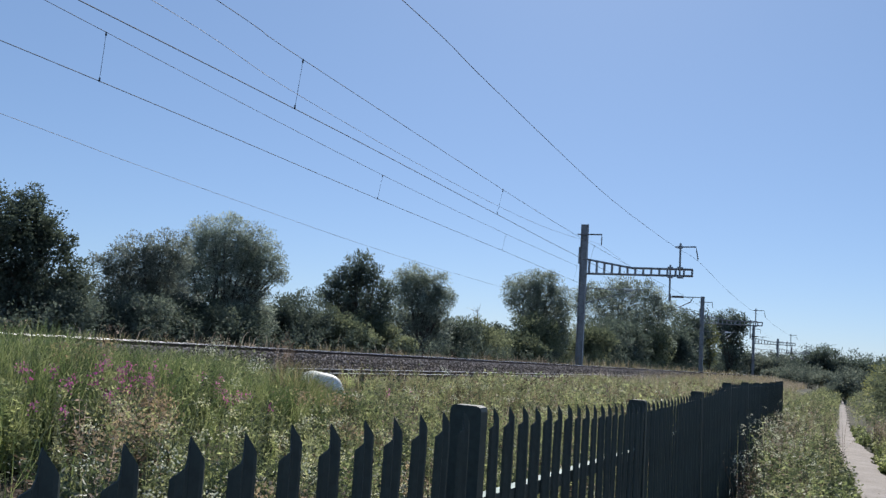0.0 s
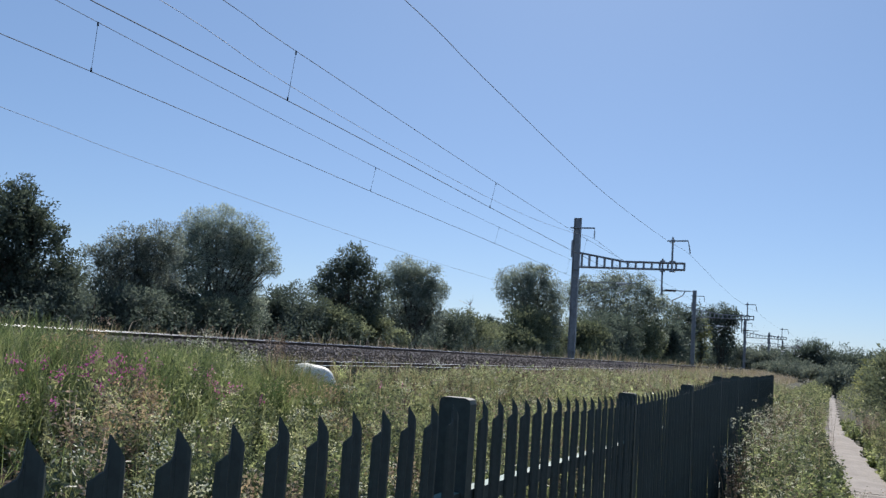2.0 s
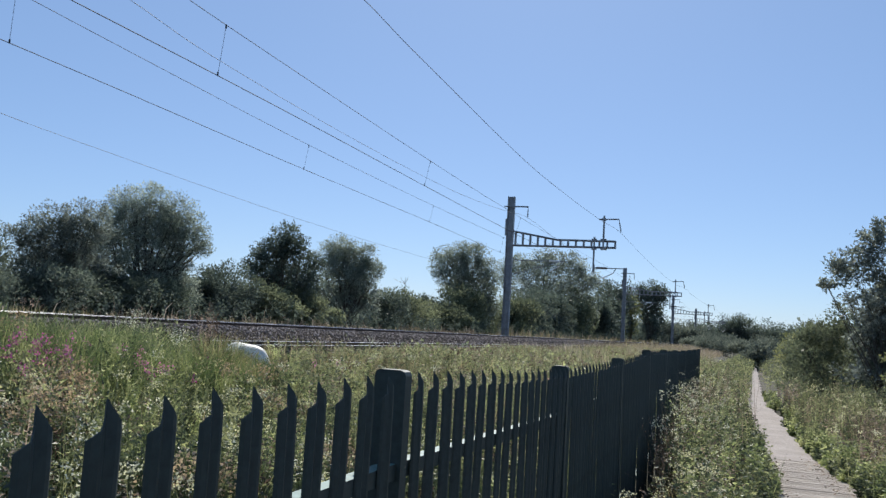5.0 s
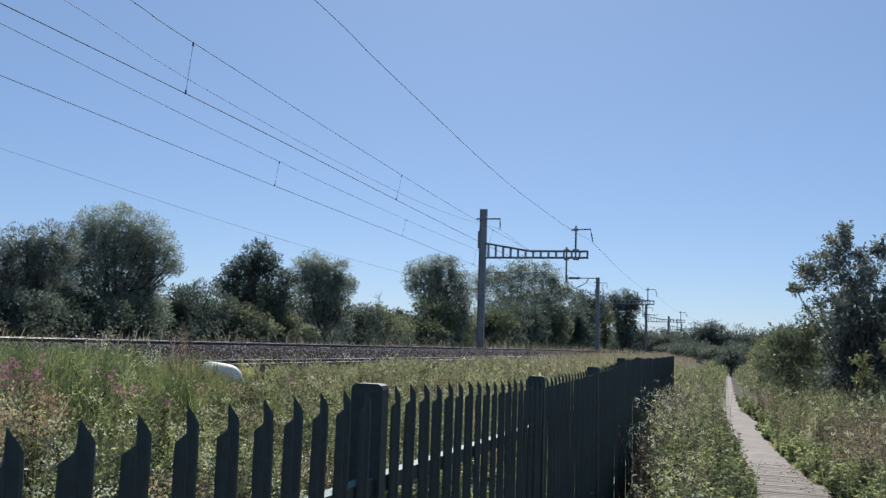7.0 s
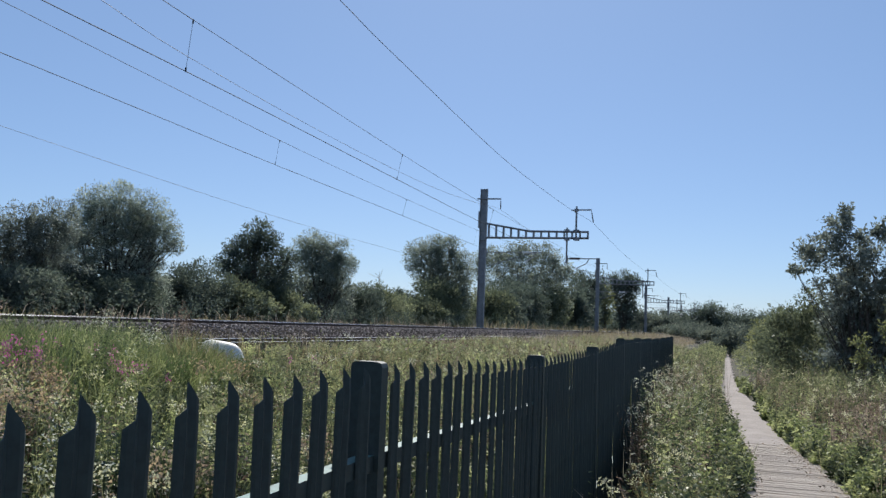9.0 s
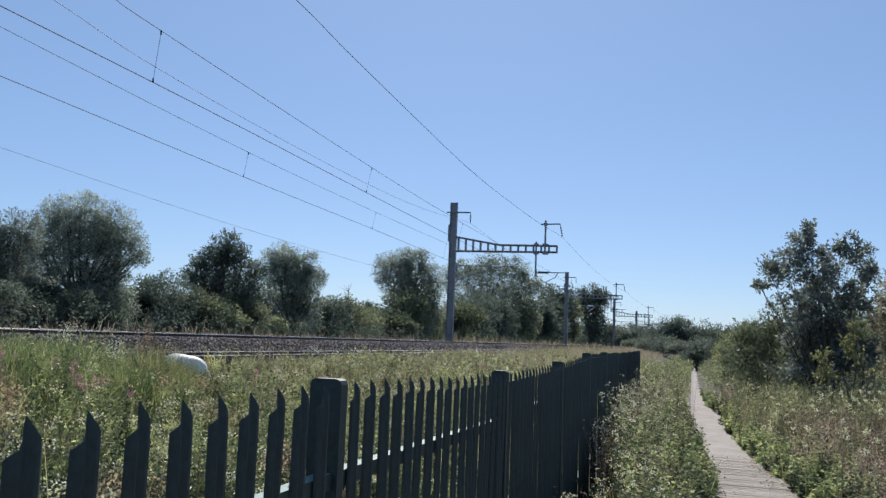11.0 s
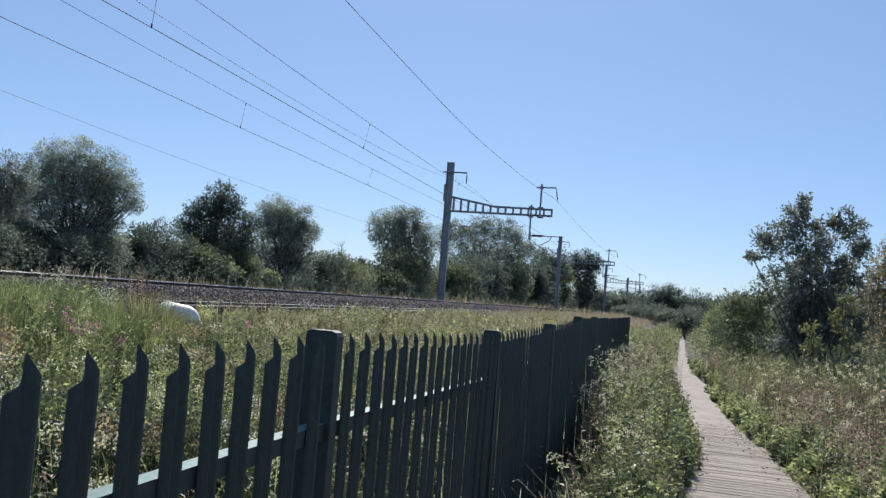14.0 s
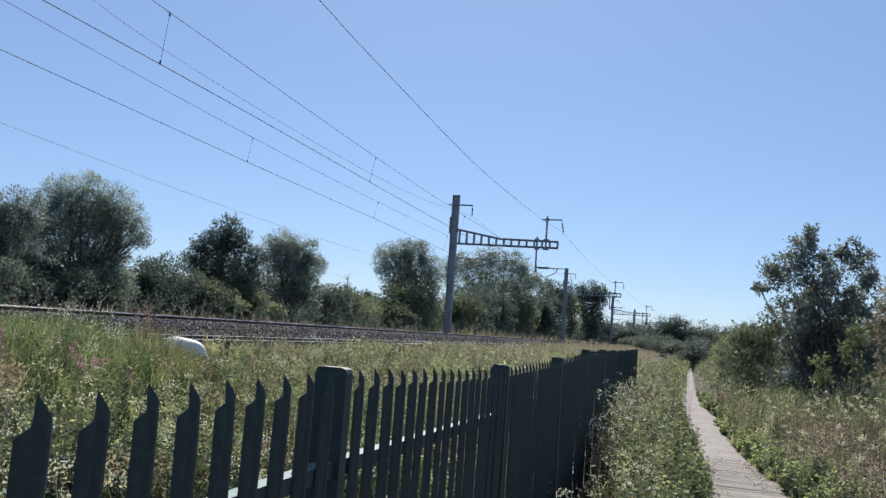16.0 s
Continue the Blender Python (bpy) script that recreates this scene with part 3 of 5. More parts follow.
for x, first, later, r, mat, label in (
        (-14.9, [(-20, 7.4), (0, 8.1), (14.6, 7.9), (20, 7.52), (28, 7.28), (36.8, 7.22), (44.6, 7.36), (52, 7.76), (57.7, 8.11)], SAG, 0.008, M_WIRE_AL, "bare feeder wire hung from the mast brackets"),
        (-8.5, [(-20, 6.8), (0, 7.5), (15.3, 7.43), (20.5, 7.2), (32.1, 6.76), (41.9, 6.78), (50, 6.94), (57.7, 7.2)], [(0.25, 6.87), (0.5, 6.75), (0.8, 6.87), (1.0, 7.2)], 0.0088, M_WIRE, "dark return wire hung from the boom ends"),
        (-30.0, [(0, 9.2), (22.8, 8.2), (31, 7.8), (53, 7.1), (77.7, 6.85), (100, 6.9), (140, 7.4)], None, 0.011, M_WIRE_AL, "bare wire running behind the trees")):
    bm, _ = wire_mesh(x, repeat_span(first, later) if later else first, r)
    tagged(bm_object("overhead_wire", bm, mat), label, "overhead wire", "overhead line")

# ---- trees ----


def facing(lobes, rng, bough, leaf, per, shoots, loose):
    """Leaf bases and directions for a crown: boughs set over each lobe, leaves round each bough, and shoots that stand out of the outline."""
    base, way = [], []
    crest = max(b[2] for b in lobes)
    for u, v, z, rx, rz in lobes:
        lower = z < 0.6 * crest
        ry = (rx + rz) * 0.5
        r = np.array([rx, ry, rz])
        n = max(4, int((2.0 if lower else 3.6) * (rx * ry * rz) ** (2 / 3) / bough ** 2))
        d = unit(rng.normal(size=(n, 3)))
        c = np.array([u, v, z]) + d * r * rng.uniform(0.4, 1.12, (n, 1))
        size = np.minimum(bough * rng.uniform(0.5, 1.35, n), 0.75 * min(rx, rz))
        k = np.repeat(np.arange(n), rng.integers(int(per * 0.5), int(per * 1.5), n))
        e = unit(rng.normal(size=(len(k), 3)))
        off = e * (size[k] * rng.uniform(0.3, 1.35, len(k)))[:, None] * np.array([1.1, 1.1, 0.75])
        base.append(c[k] + off)
        way.append(e * 0.8 + d[k] * 0.5 + rng.normal(size=e.shape) * 0.35 + np.array([0, 0, 0.1]))
        m = int(n * per * loose * (0.3 if lower else 1.0))
        e = unit(rng.normal(size=(m, 3)))
        base.append(np.array([u, v, z]) + e * r * rng.uniform(0.8, 1.18, (m, 1)))
        way.append(e + rng.normal(size=e.shape) * 0.5)
        # shoots
        s = np.where((d[:, 2] > -0.25) & (rng.random(n) < shoots))[0]
        if len(s):
            k = np.repeat(s, 16)
            t = rng.random(len(k))
            out = unit(d + np.array([0, 0, 0.55]) + rng.normal(0, 0.25, d.shape)) * (size * rng.uniform(0.9, 1.9, n))[:, None]
            base.append(c[k] + out[k] * t[:, None] + rng.normal(size=(len(k), 3)) * leaf * 0.35)
            way.append(unit(out[k]) + rng.normal(size=(len(k), 3)) * 0.7)
    return np.concatenate(base), np.concatenate(way)


def build_tree(name, at, bearing, lobes, leaf_mat, label, leaf=0.11, bough=0.26, per=60, shoots=0.3, seed=1, trunk_r=0.12, stems=3, group="", core=1.0, slim=0.55, loose=0.3):
    """lobes: (across, behind, height, half width, half height) of the rounded masses of the crown, seen from the footpath."""
    rng = np.random.default_rng(seed)
    t = thing(name, at, label, "bush" if name.endswith("bush") else "tree", group)
    t.rotation_euler = (0, 0, -bearing)
    lobes = [(u, v, z, rx * 1.08, rz * 1.08) for u, v, z, rx, rz in lobes]
    lob = np.array(lobes, float)
    low = max(0.25, float((lob[:, 2] - lob[:, 4]).min()))
    mid_u = float(np.average(lob[:, 0], weights=lob[:, 3]))
    bm = bmesh.new()
    for s in range(stems):
        a = rng.uniform(0, math.tau)
        root = np.array([mid_u + 0.3 * math.cos(a) * trunk_r * 6 * (stems > 1), 0.3 * math.sin(a) * trunk_r * 6 * (stems > 1), -0.3])
        fork = root + np.array([rng.normal(0, 0.15), rng.normal(0, 0.15), low + 0.55])
        add_tube(bm, [root, (root + fork) / 2 + rng.normal(0, 0.05, 3), fork], [trunk_r * 1.15, trunk_r * 0.85, trunk_r * 0.7], 7)
        for k in range(len(lob)):
            if k % stems != s and rng.random() < 0.5:
                continue
            for j in range(2):
                tip = lob[k, :3] + unit(rng.normal(size=(1, 3)))[0] * lob[k, [3, 3, 4]] * 0.7
                mid = fork * 0.45 + tip * 0.55 + rng.normal(0, 0.12, 3) * lob[k, 3]
                add_tube(bm, [fork, fork * 0.7 + tip * 0.3 + rng.normal(0, 0.1, 3) * lob[k, 3], mid, tip], [trunk_r * 0.45, trunk_r * 0.34, trunk_r * 0.22, trunk_r * 0.05], 5)
                for _ in range(3):
                    q = mid + (tip - mid) * rng.uniform(0.1, 0.9)
                    add_tube(bm, [q, q + rng.normal(0, 0.45, 3) * lob[k, 3]], [trunk_r * 0.14, trunk_r * 0.04], 4)
    part("trunk", bm, M_BARK, t, "dark forked trunk and limbs")
    b, w = facing(lobes, rng, bough, leaf, per, shoots, loose)
    size = leaf * rng.uniform(0.6, 1.35, len(b))
    keep = b[:, 2] > 0.05
    outer = leaf_tris(b[keep], w[keep], size[keep] * 1.15, size[keep] * slim, rng)
    cores = []
    for u, v, z, rx, rz in lobes:
        lower = z < 0.6 * lob[:, 2].max()
        n = int(core * (5.0 if lower else 0.9) * rx * rz / leaf ** 2) + 10
        back = 0.55 * rx if lower else 0.0
        cores.append(np.array([u, v + back, z]) + unit(rng.normal(size=(n, 3))) * (rng.random((n, 1)) ** 0.4) * (0.85 if lower else 0.5) * np.array([rx, rx * (0.5 if lower else 1.0), rz]))
    cores = np.concatenate(cores)
    cores = cores[cores[:, 2] > 0.2]
    big = leaf * 1.9 * rng.uniform(0.7, 1.3, len(cores))
    v, f = merge([outer, leaf_tris(cores, rng.normal(size=cores.shape), big * 1.2, big * 0.8, rng)])
    arrays_object("crown", v, f, leaf_mat, t)
    return t


def tree_at(name, x, y, lobes, mat, label, **kw):
    return build_tree(name, (x, y, float(ground_z(x, y))), math.atan2(x, y), lobes, mat, label, **kw)


BEYOND = "trees beyond the tracks"
tree_at("tree", -26, 21.1, [(-0.5, 0, 3.2, 1.2, 1.7), (-0.2, 0, 4.7, 0.34, 0.6), (0.05, 0, 3.85, 0.62, 0.95), (1.15, 0, 3.2, 0.36, 0.62), (-0.15, 0, 1.5, 1.7, 1.2), (-1.8, 0, 3.5, 1.3, 1.75), (1.5, 0, 1.8, 0.7, 0.9), (0.5, 0, 3.2, 0.5, 0.6)], M_LEAF_GREEN,
        "tall dense dark green tree with a stepped crown", seed=11, leaf=0.1, bough=0.24, per=60, loose=0.06, shoots=0.15, trunk_r=0.16, slim=0.7, core=1.4, group=BEYOND)
tree_at("willow_bush", -26, 26.4, [(-1.15, 0, 3.0, 0.65, 0.62), (-0.37, 0, 3.6, 0.75, 0.85), (0.45, 0, 3.35, 0.8, 1.0), (1.05, 0, 3.9, 0.85, 0.8), (-0.6, 0.3, 1.6, 1.3, 1.2), (1.1, 0.3, 1.75, 1.3, 1.4), (0.2, 0.3, 2.4, 1.2, 1.0)], M_LEAF_GREY,
        "grey-green rounded willow bush beyond the tracks", seed=12, leaf=0.085, bough=0.25, per=70, shoots=0.35, group=BEYOND)
tree_at("willow_tree", -26, 31.8, [(-1.15, 0, 5.1, 0.75, 0.8), (-0.2, 0, 5.3, 0.9, 0.8), (0.9, 0, 4.85, 0.9, 1.0), (1.8, 0, 4.1, 0.8, 0.9), (2.4, 0, 3.6, 0.42, 0.45), (-0.15, 0.4, 3.7, 1.7, 1.3), (1.4, 0, 3.0, 0.65, 0.7), (-0.3, 0.3, 1.75, 1.8, 1.4), (-1.7, 0.5, 3.5, 1.0, 1.2), (-2.4, 0.6, 2.8, 0.8, 1.2), (0.95, 0.3, 2.0, 1.1, 1.4), (0.2, 0.3, 4.3, 1.6, 1.0)], M_LEAF_SILVER,
        "large silvery grey-green willow tree with open limbs", seed=13, leaf=0.085, bough=0.25, per=70, shoots=0.4, trunk_r=0.14, stems=4, core=0.8, group=BEYOND)
tree_at("willow_bush", -25, 33.2, [(-0.05, 0, 1.2, 0.75, 0.9), (-0.5, 0, 1.85, 0.45, 0.5)], M_LEAF_WILLOW,
        "pale grey-green willow bush below the large willow", seed=31, leaf=0.09, bough=0.22, shoots=0.5, trunk_r=0.05, group=BEYOND)
tree_at("tree", -26, 43.8, [(0.05, 0, 4.95, 0.8, 0.9), (-0.65, 0, 4.25, 1.0, 0.9), (0.75, 0, 4.3, 0.65, 0.9), (-1.55, 0, 3.45, 0.65, 0.6), (-0.15, 0.2, 2.9, 1.7, 1.2), (1.85, 1, 3.7, 0.5, 0.7), (0, 0.4, 1.6, 2.0, 1.4), (1.6, 0.6, 2.2, 0.9, 1.2)], M_LEAF_DARK,
        "dark green tree with a ragged pointed crown", seed=14, leaf=0.135, bough=0.28, per=46, shoots=0.55, group=BEYOND)
tree_at("tree", -26, 52.3, [(-0.65, 0, 5.65, 0.85, 0.75), (0.65, 0, 5.1, 0.9, 0.85), (-1.2, 0, 4.7, 0.8, 1.0), (1.6, 0, 4.3, 0.7, 0.6), (0.6, 0, 3.8, 1.3, 1.1), (-0.35, 0.3, 2.4, 2.1, 2.1), (1.2, 0.3, 2.4, 1.2, 1.4), (0, 0.2, 4.6, 1.2, 0.9)], M_LEAF_WILLOW,
        "grey-green tree with a feathery crown beyond the tracks", seed=15, leaf=0.135, bough=0.36, per=90, shoots=0.25, slim=0.4, group=BEYOND)
tree_at("tree", -26, 76.6, [(-1.85, 0, 7.0, 1.05, 1.2), (-0.15, 0, 7.65, 1.2, 1.0), (1.45, 0, 7.7, 1.0, 1.0), (-0.8, 0, 5.6, 1.6, 1.4), (2.2, 0, 6.0, 1.1, 1.3), (0.15, 0.5, 4.2, 2.2, 1.8), (0.2, 0.5, 2.0, 2.6, 1.8), (0.3, 0.3, 6.4, 1.5, 1.3), (2.4, 0.5, 4.0, 1.3, 1.8)], M_LEAF_WILLOW,
        "tall grey-green willow behind hedge bushes", seed=16, leaf=0.17, bough=0.46, per=80, shoots=0.4, slim=0.45, group=BEYOND)
tree_at("tree", -28, 122.8, [(-6.5, 0, 9.3, 1.6, 1.9), (-3.6, 0, 10.4, 2.2, 1.6), (-0.1, 0, 11.5, 1.9, 1.5), (2.9, 0, 10.9, 1.6, 1.3), (4.7, 0, 9.0, 1.9, 1.8), (-0.2, 1, 7.9, 6.0, 2.9), (-0.5, 1, 4.0, 6.5, 3.0)], M_LEAF_WILLOW,
        "broad grey-green stand of willow behind the mast", seed=17, leaf=0.27, bough=0.75, per=80, shoots=0.35, trunk_r=0.2, slim=0.45, group=BEYOND)
tree_at("tree", -26, 169, [(-0.65, 0, 9.8, 2.2, 2.0), (2.0, 0, 9.0, 2.0, 2.2), (0.7, 0, 5.2, 3.4, 4.3)], M_LEAF_DARK,
        "dark green hedge tree beyond the tracks", seed=18, leaf=0.36, bough=0.9, per=70, shoots=0.3, trunk_r=0.2, group=BEYOND)
tree_at("tree", -22.5, 172.6, [(0, 0, 6.5, 1.4, 2.7), (-0.5, 0, 3.2, 1.2, 2.0)], M_LEAF_LIGHT,
        "slender yellow-green tree beside the far mast", seed=20, leaf=0.34, bough=0.7, per=50, shoots=0.4, trunk_r=0.14, group=BEYOND)
tree_at("tree", -22, 201.6, [(-0.1, 0, 11.9, 2.6, 2.1), (1.85, 0, 11.0, 1.6, 2.3), (-2.5, 0, 9.8, 2.3, 2.8), (0.25, 0, 5.2, 2.9, 5.0)], M_LEAF_DARK,
        "dark upright tree beside the far masts", seed=19, leaf=0.4, bough=1.0, per=80, shoots=0.3, trunk_r=0.22, core=1.5, group=BEYOND)
tree_at("tree", -30, 77.9, [(-0.4, 0, 3.35, 0.6, 0.45), (0.3, 0, 3.05, 0.6, 0.5), (0, 0, 1.8, 0.8, 1.2)], M_LEAF_DARK,
        "small dark tree far behind the hedge", seed=32, leaf=0.2, bough=0.36, per=40, shoots=0.2, trunk_r=0.08, group=BEYOND)
# dead twigs above the hedge
dead = thing("dead_sapling", (-26.1, 62.9, float(ground_z(-26.1, 62.9))), "bare dead sapling standing above the hedge", "tree", BEYOND)
bm = bmesh.new()
drng = np.random.default_rng(3)
add_tube(bm, [(0, 0, -0.2), (0.05, 0, 2.2), (0, 0, 4.4)], [0.05, 0.04, 0.012], 6)
for k in range(16):
    z0 = drng.uniform(2.4, 4.0)
    p = np.array([0.03, 0, z0])
    q = p + np.array([drng.normal(0, 0.45), drng.normal(0, 0.3), drng.uniform(0.3, 0.7)])
    add_tube(bm, [p, (p + q) / 2 + drng.normal(0, 0.05, 3), q], [0.02, 0.014, 0.007], 5)
part("trunk", bm, M_STRAW, dead, "bleached bare stem and twigs")

# lower hedge bushes between and in front of the trees
brng = np.random.default_rng(5)
HEDGE = [(-25.3, 21.6, 1.7, 1.9, M_LEAF_DARK), (-24.5, 24.4, 1.6, 1.8, M_LEAF_DARK), (-24.6, 26.6, 1.4, 1.7, M_LEAF_GREEN), (-24.6, 28.4, 1.5, 1.9, M_LEAF_GREEN), (-24.6, 30.1, 1.4, 1.9, M_LEAF_GREEN), (-24.6, 31.6, 1.2, 1.6, M_LEAF_GREEN), (-25.5, 36.2, 1.3, 2.5, M_LEAF_DARK), (-25.5, 37.8, 1.5, 2.9, M_LEAF_DARK),
         (-24.5, 39.2, 1.2, 2.3, M_LEAF_HEDGE), (-24.4, 41.4, 1.1, 1.8, M_LEAF_SHRUB), (-24.6, 44.0, 1.3, 2.2, M_LEAF_HEDGE), (-24.4, 46.6, 0.9, 1.3, M_LEAF_SHRUB), (-25.2, 57.5, 1.8, 2.7, M_LEAF_DARK),
         (-26, 61.7, 1.9, 3.3, M_LEAF_HEDGE), (-25.6, 65.4, 1.6, 2.4, M_LEAF_SHRUB), (-24.5, 69.0, 2.0, 2.5, M_LEAF_HEDGE), (-24.5, 72.4, 2.4, 4.1, M_LEAF_HEDGE), (-24.5, 79, 2.2, 3.5, M_LEAF_HEDGE), (-24.5, 90, 2.8, 4.0, M_LEAF_HEDGE),
         (-24.5, 99, 2.8, 5.4, M_LEAF_DARK), (-24.5, 108.5, 3.2, 6.0, M_LEAF_DARK), (-24.5, 122, 3.6, 6.4, M_LEAF_HEDGE), (-24.5, 136.7, 3.6, 8.2, M_LEAF_DARK), (-24.3, 150, 4.0, 7.6, M_LEAF_DARK)]
for k, (x, y, s, h, mat) in enumerate(HEDGE):
    d = math.hypot(x, y)
    lobes = [(0, 0.2, h * 0.5, s * 0.85, h * 0.5)] + [(brng.uniform(-0.75, 0.75) * s, brng.normal(0, 0.2) * s, h * brng.uniform(0.3, 0.8), s * brng.uniform(0.35, 0.55), h * brng.uniform(0.2, 0.28)) for _ in range(5)]
    tree_at("hedge_bush", x, y, lobes, mat, "low dense %s hedge bush beyond the tracks" % ("dull green" if mat in (M_LEAF_HEDGE, M_LEAF_SHRUB) else "dark green"), seed=40 + k, per=56, leaf=0.0024 * d, bough=0.0068 * d, shoots=0.2, trunk_r=0.06, core=1.3, slim=0.65, group="hedge bushes")

# unbroken thicket behind the trees
trng = np.random.default_rng(6)
n = 5200
y = 14 + 216 * trng.random(n) ** 1.5
x = np.interp(y, [14, 120, 230], [-33, -33, -27]) + trng.normal(0, 1.2, n)
top = (2.2 + 0.5 * np.sin(y * 0.9) + 0.4 * np.sin(y * 0.37 + 1)) * np.interp(y, [14, 80, 230], [0.8, 1.0, 1.5])
c = np.stack([x, y, ground_z(x, y) + 0.1 + top * trng.random(n)], 1)
k = np.repeat(np.arange(n), 14)
size = np.interp(y, [14, 60, 230], [0.16, 0.22, 0.5])[k] * trng.uniform(0.7, 1.3, len(k))
v, f = leaf_tris(c[k] + trng.normal(0, 1.0, (len(k), 3)) * np.interp(y, [14, 230], [0.3, 0.6])[k][:, None] * np.array([1, 1, 0.6]), trng.normal(size=(len(k), 3)), size * 1.2, size * 0.8, trng)
tagged(arrays_object("thicket", v[:], f, M_LEAF_DARK), "dense dark thicket closing the view behind the trees", "undergrowth", kind="stuff")

# trees beside the footpath
BESIDE = "trees beside the footpath"
tree_at("tree", 3.1, 23.7, [(-0.33, 0, 4.4, 0.28, 0.45), (-0.18, 0, 4.85, 0.1, 0.25), (-1.05, 0, 3.7, 0.3, 0.32), (-1.36, 0, 3.4, 0.2, 0.13), (-0.65, 0, 3.9, 0.33, 0.42), (0.2, 0, 3.85, 0.33, 0.48), (0.22, 0, 4.35, 0.1, 0.24), (0.62, 0, 4.45, 0.17, 0.26),
                             (0.93, 0, 4.2, 0.26, 0.34), (1.15, 0, 3.75, 0.22, 0.34), (0.05, 0.1, 3.1, 0.85, 0.6), (0.95, 0.1, 3.0, 0.4, 0.55), (0.0, 0.1, 2.2, 0.85, 0.7), (0.15, 0.1, 1.2, 1.0, 0.9), (0.8, 0.3, 1.8, 0.6, 0.8)], M_LEAF_GREY,
        "young dark dusty-green tree with upright leafy shoots", seed=21, leaf=0.088, bough=0.15, per=26, loose=0.1, shoots=0.8, trunk_r=0.04, stems=3, core=1.6, slim=0.6, group=BESIDE)
tree_at("bush", 2.0, 25.9, [(-0.2, 0, 2.3, 0.4, 0.34), (0.25, 0, 2.6, 0.4, 0.42), (0.4, 0, 1.95, 0.6, 0.5), (-0.6, 0, 2.1, 0.26, 0.2), (-0.5, 0, 1.5, 0.6, 0.5), (0, 0, 0.9, 1.1, 0.7)], M_LEAF_HEDGE,
        "spreading grey-green bush at the footpath edge", seed=22, leaf=0.08, bough=0.17, per=26, shoots=0.7, core=0.4, trunk_r=0.025, group=BESIDE)
tree_at("bush", 3.3, 19.7, [(0, 0, 2.2, 0.1, 0.25), (0.15, 0, 2.0, 0.12, 0.25), (-0.14, 0, 1.75, 0.12, 0.22), (0.05, 0, 1.3, 0.18, 0.3)], M_LEAF_LIGHT,
        "slender yellow-green sapling bush beside the footpath", seed=23, leaf=0.07, bough=0.12, per=14, shoots=0.35, core=0.1, trunk_r=0.02, group=BESIDE)
tree_at("bush", 2.72, 19.7, [(0, 0, 1.6, 0.1, 0.22), (0.05, 0, 1.2, 0.14, 0.25)], M_LEAF_LIGHT,
        "small yellow-green sapling bush beside the footpath", seed=25, leaf=0.07, bough=0.12, per=14, shoots=0.35, core=0.1, trunk_r=0.018, group=BESIDE)
tree_at("tree", 5.1, 24.4, [(-0.05, 0, 3.1, 0.35, 0.5), (0.35, 0, 3.5, 0.45, 0.6), (0.15, 0, 2.3, 0.65, 0.8), (-0.25, 0, 2.4, 0.32, 0.6), (1.2, 0, 3.2, 0.8, 0.9), (0.6, 0, 1.2, 1.2, 1.0)], M_LEAF_OLIVE,
        "olive-brown tree beside the footpath", seed=24, leaf=0.085, bough=0.18, per=26, shoots=0.5, core=0.4, trunk_r=0.035, group=BESIDE)
for k, (x, y, s, h, mat) in enumerate([(2.7, 33, 1.3, 2.6, M_LEAF_HEDGE), (3.2, 42, 1.6, 2.7, M_LEAF_HEDGE), (4.0, 54, 2.2, 2.6, M_LEAF_LIGHT), (6.0, 70, 3, 3.2, M_LEAF_DARK), (6, 36, 2.2, 3.0, M_LEAF_DARK), (8, 50, 3, 3.6, M_LEAF_MID), (0.5, 75, 0.95, 2.3, M_LEAF_MID),
                                       (-3.4, 120, 4, 2.2, M_LEAF_MID), (4.0, 150, 5, 3.4, M_LEAF_MID), (-8.0, 190, 6, 3.4, M_LEAF_MID), (9, 95, 5, 3.6, M_LEAF_DARK), (-14, 200, 5, 4.4, M_LEAF_MID), (-5.0, 250, 4.6, 9.4, M_LEAF_DARK), (-1.2, 252, 3.6, 8.0, M_LEAF_DARK), (3.4, 254, 4.2, 8.6, M_LEAF_DARK),
                                       (-9.5, 250, 4.6, 7.0, M_LEAF_DARK), (9, 262, 6, 8.4, M_LEAF_DARK), (24, 300, 12, 8, M_LEAF_MID), (-16, 300, 14, 6.2, M_LEAF_MID), (-28, 320, 16, 8, M_LEAF_MID)]):
    d = math.hypot(x, y)
    far = d > 90
    lobes = [(0, 0, h * 0.5, s, h * 0.48)] + [(brng.uniform(-0.8, 0.8) * s, brng.uniform(-0.3, 0.3) * s, h * brng.uniform(0.35, 0.75), s * brng.uniform(0.35, 0.55), h * brng.uniform(0.22, 0.3)) for _ in range(5)]
    tree_at("bush", x, y, lobes, mat, "rounded green bushes in the distance" if far else "green bush along the footpath", seed=70 + k, per=90 if far else 44, leaf=(0.0016 if far else 0.0026) * d, bough=(0.0055 if far else 0.0075) * d, shoots=0.0 if far else 0.3, loose=0.03 if far else 0.3, trunk_r=0.06, stems=2, core=0.8 if far else 0.4, slim=0.65, group="distant bushes" if far else BESIDE)

# ---- meadow ----


def scatter(n, x0, x1, y0, y1, rng, power=1.0):
    x = rng.uniform(x0, x1, n)
    y = y0 + (y1 - y0) * rng.random(n) ** power
    return x, y


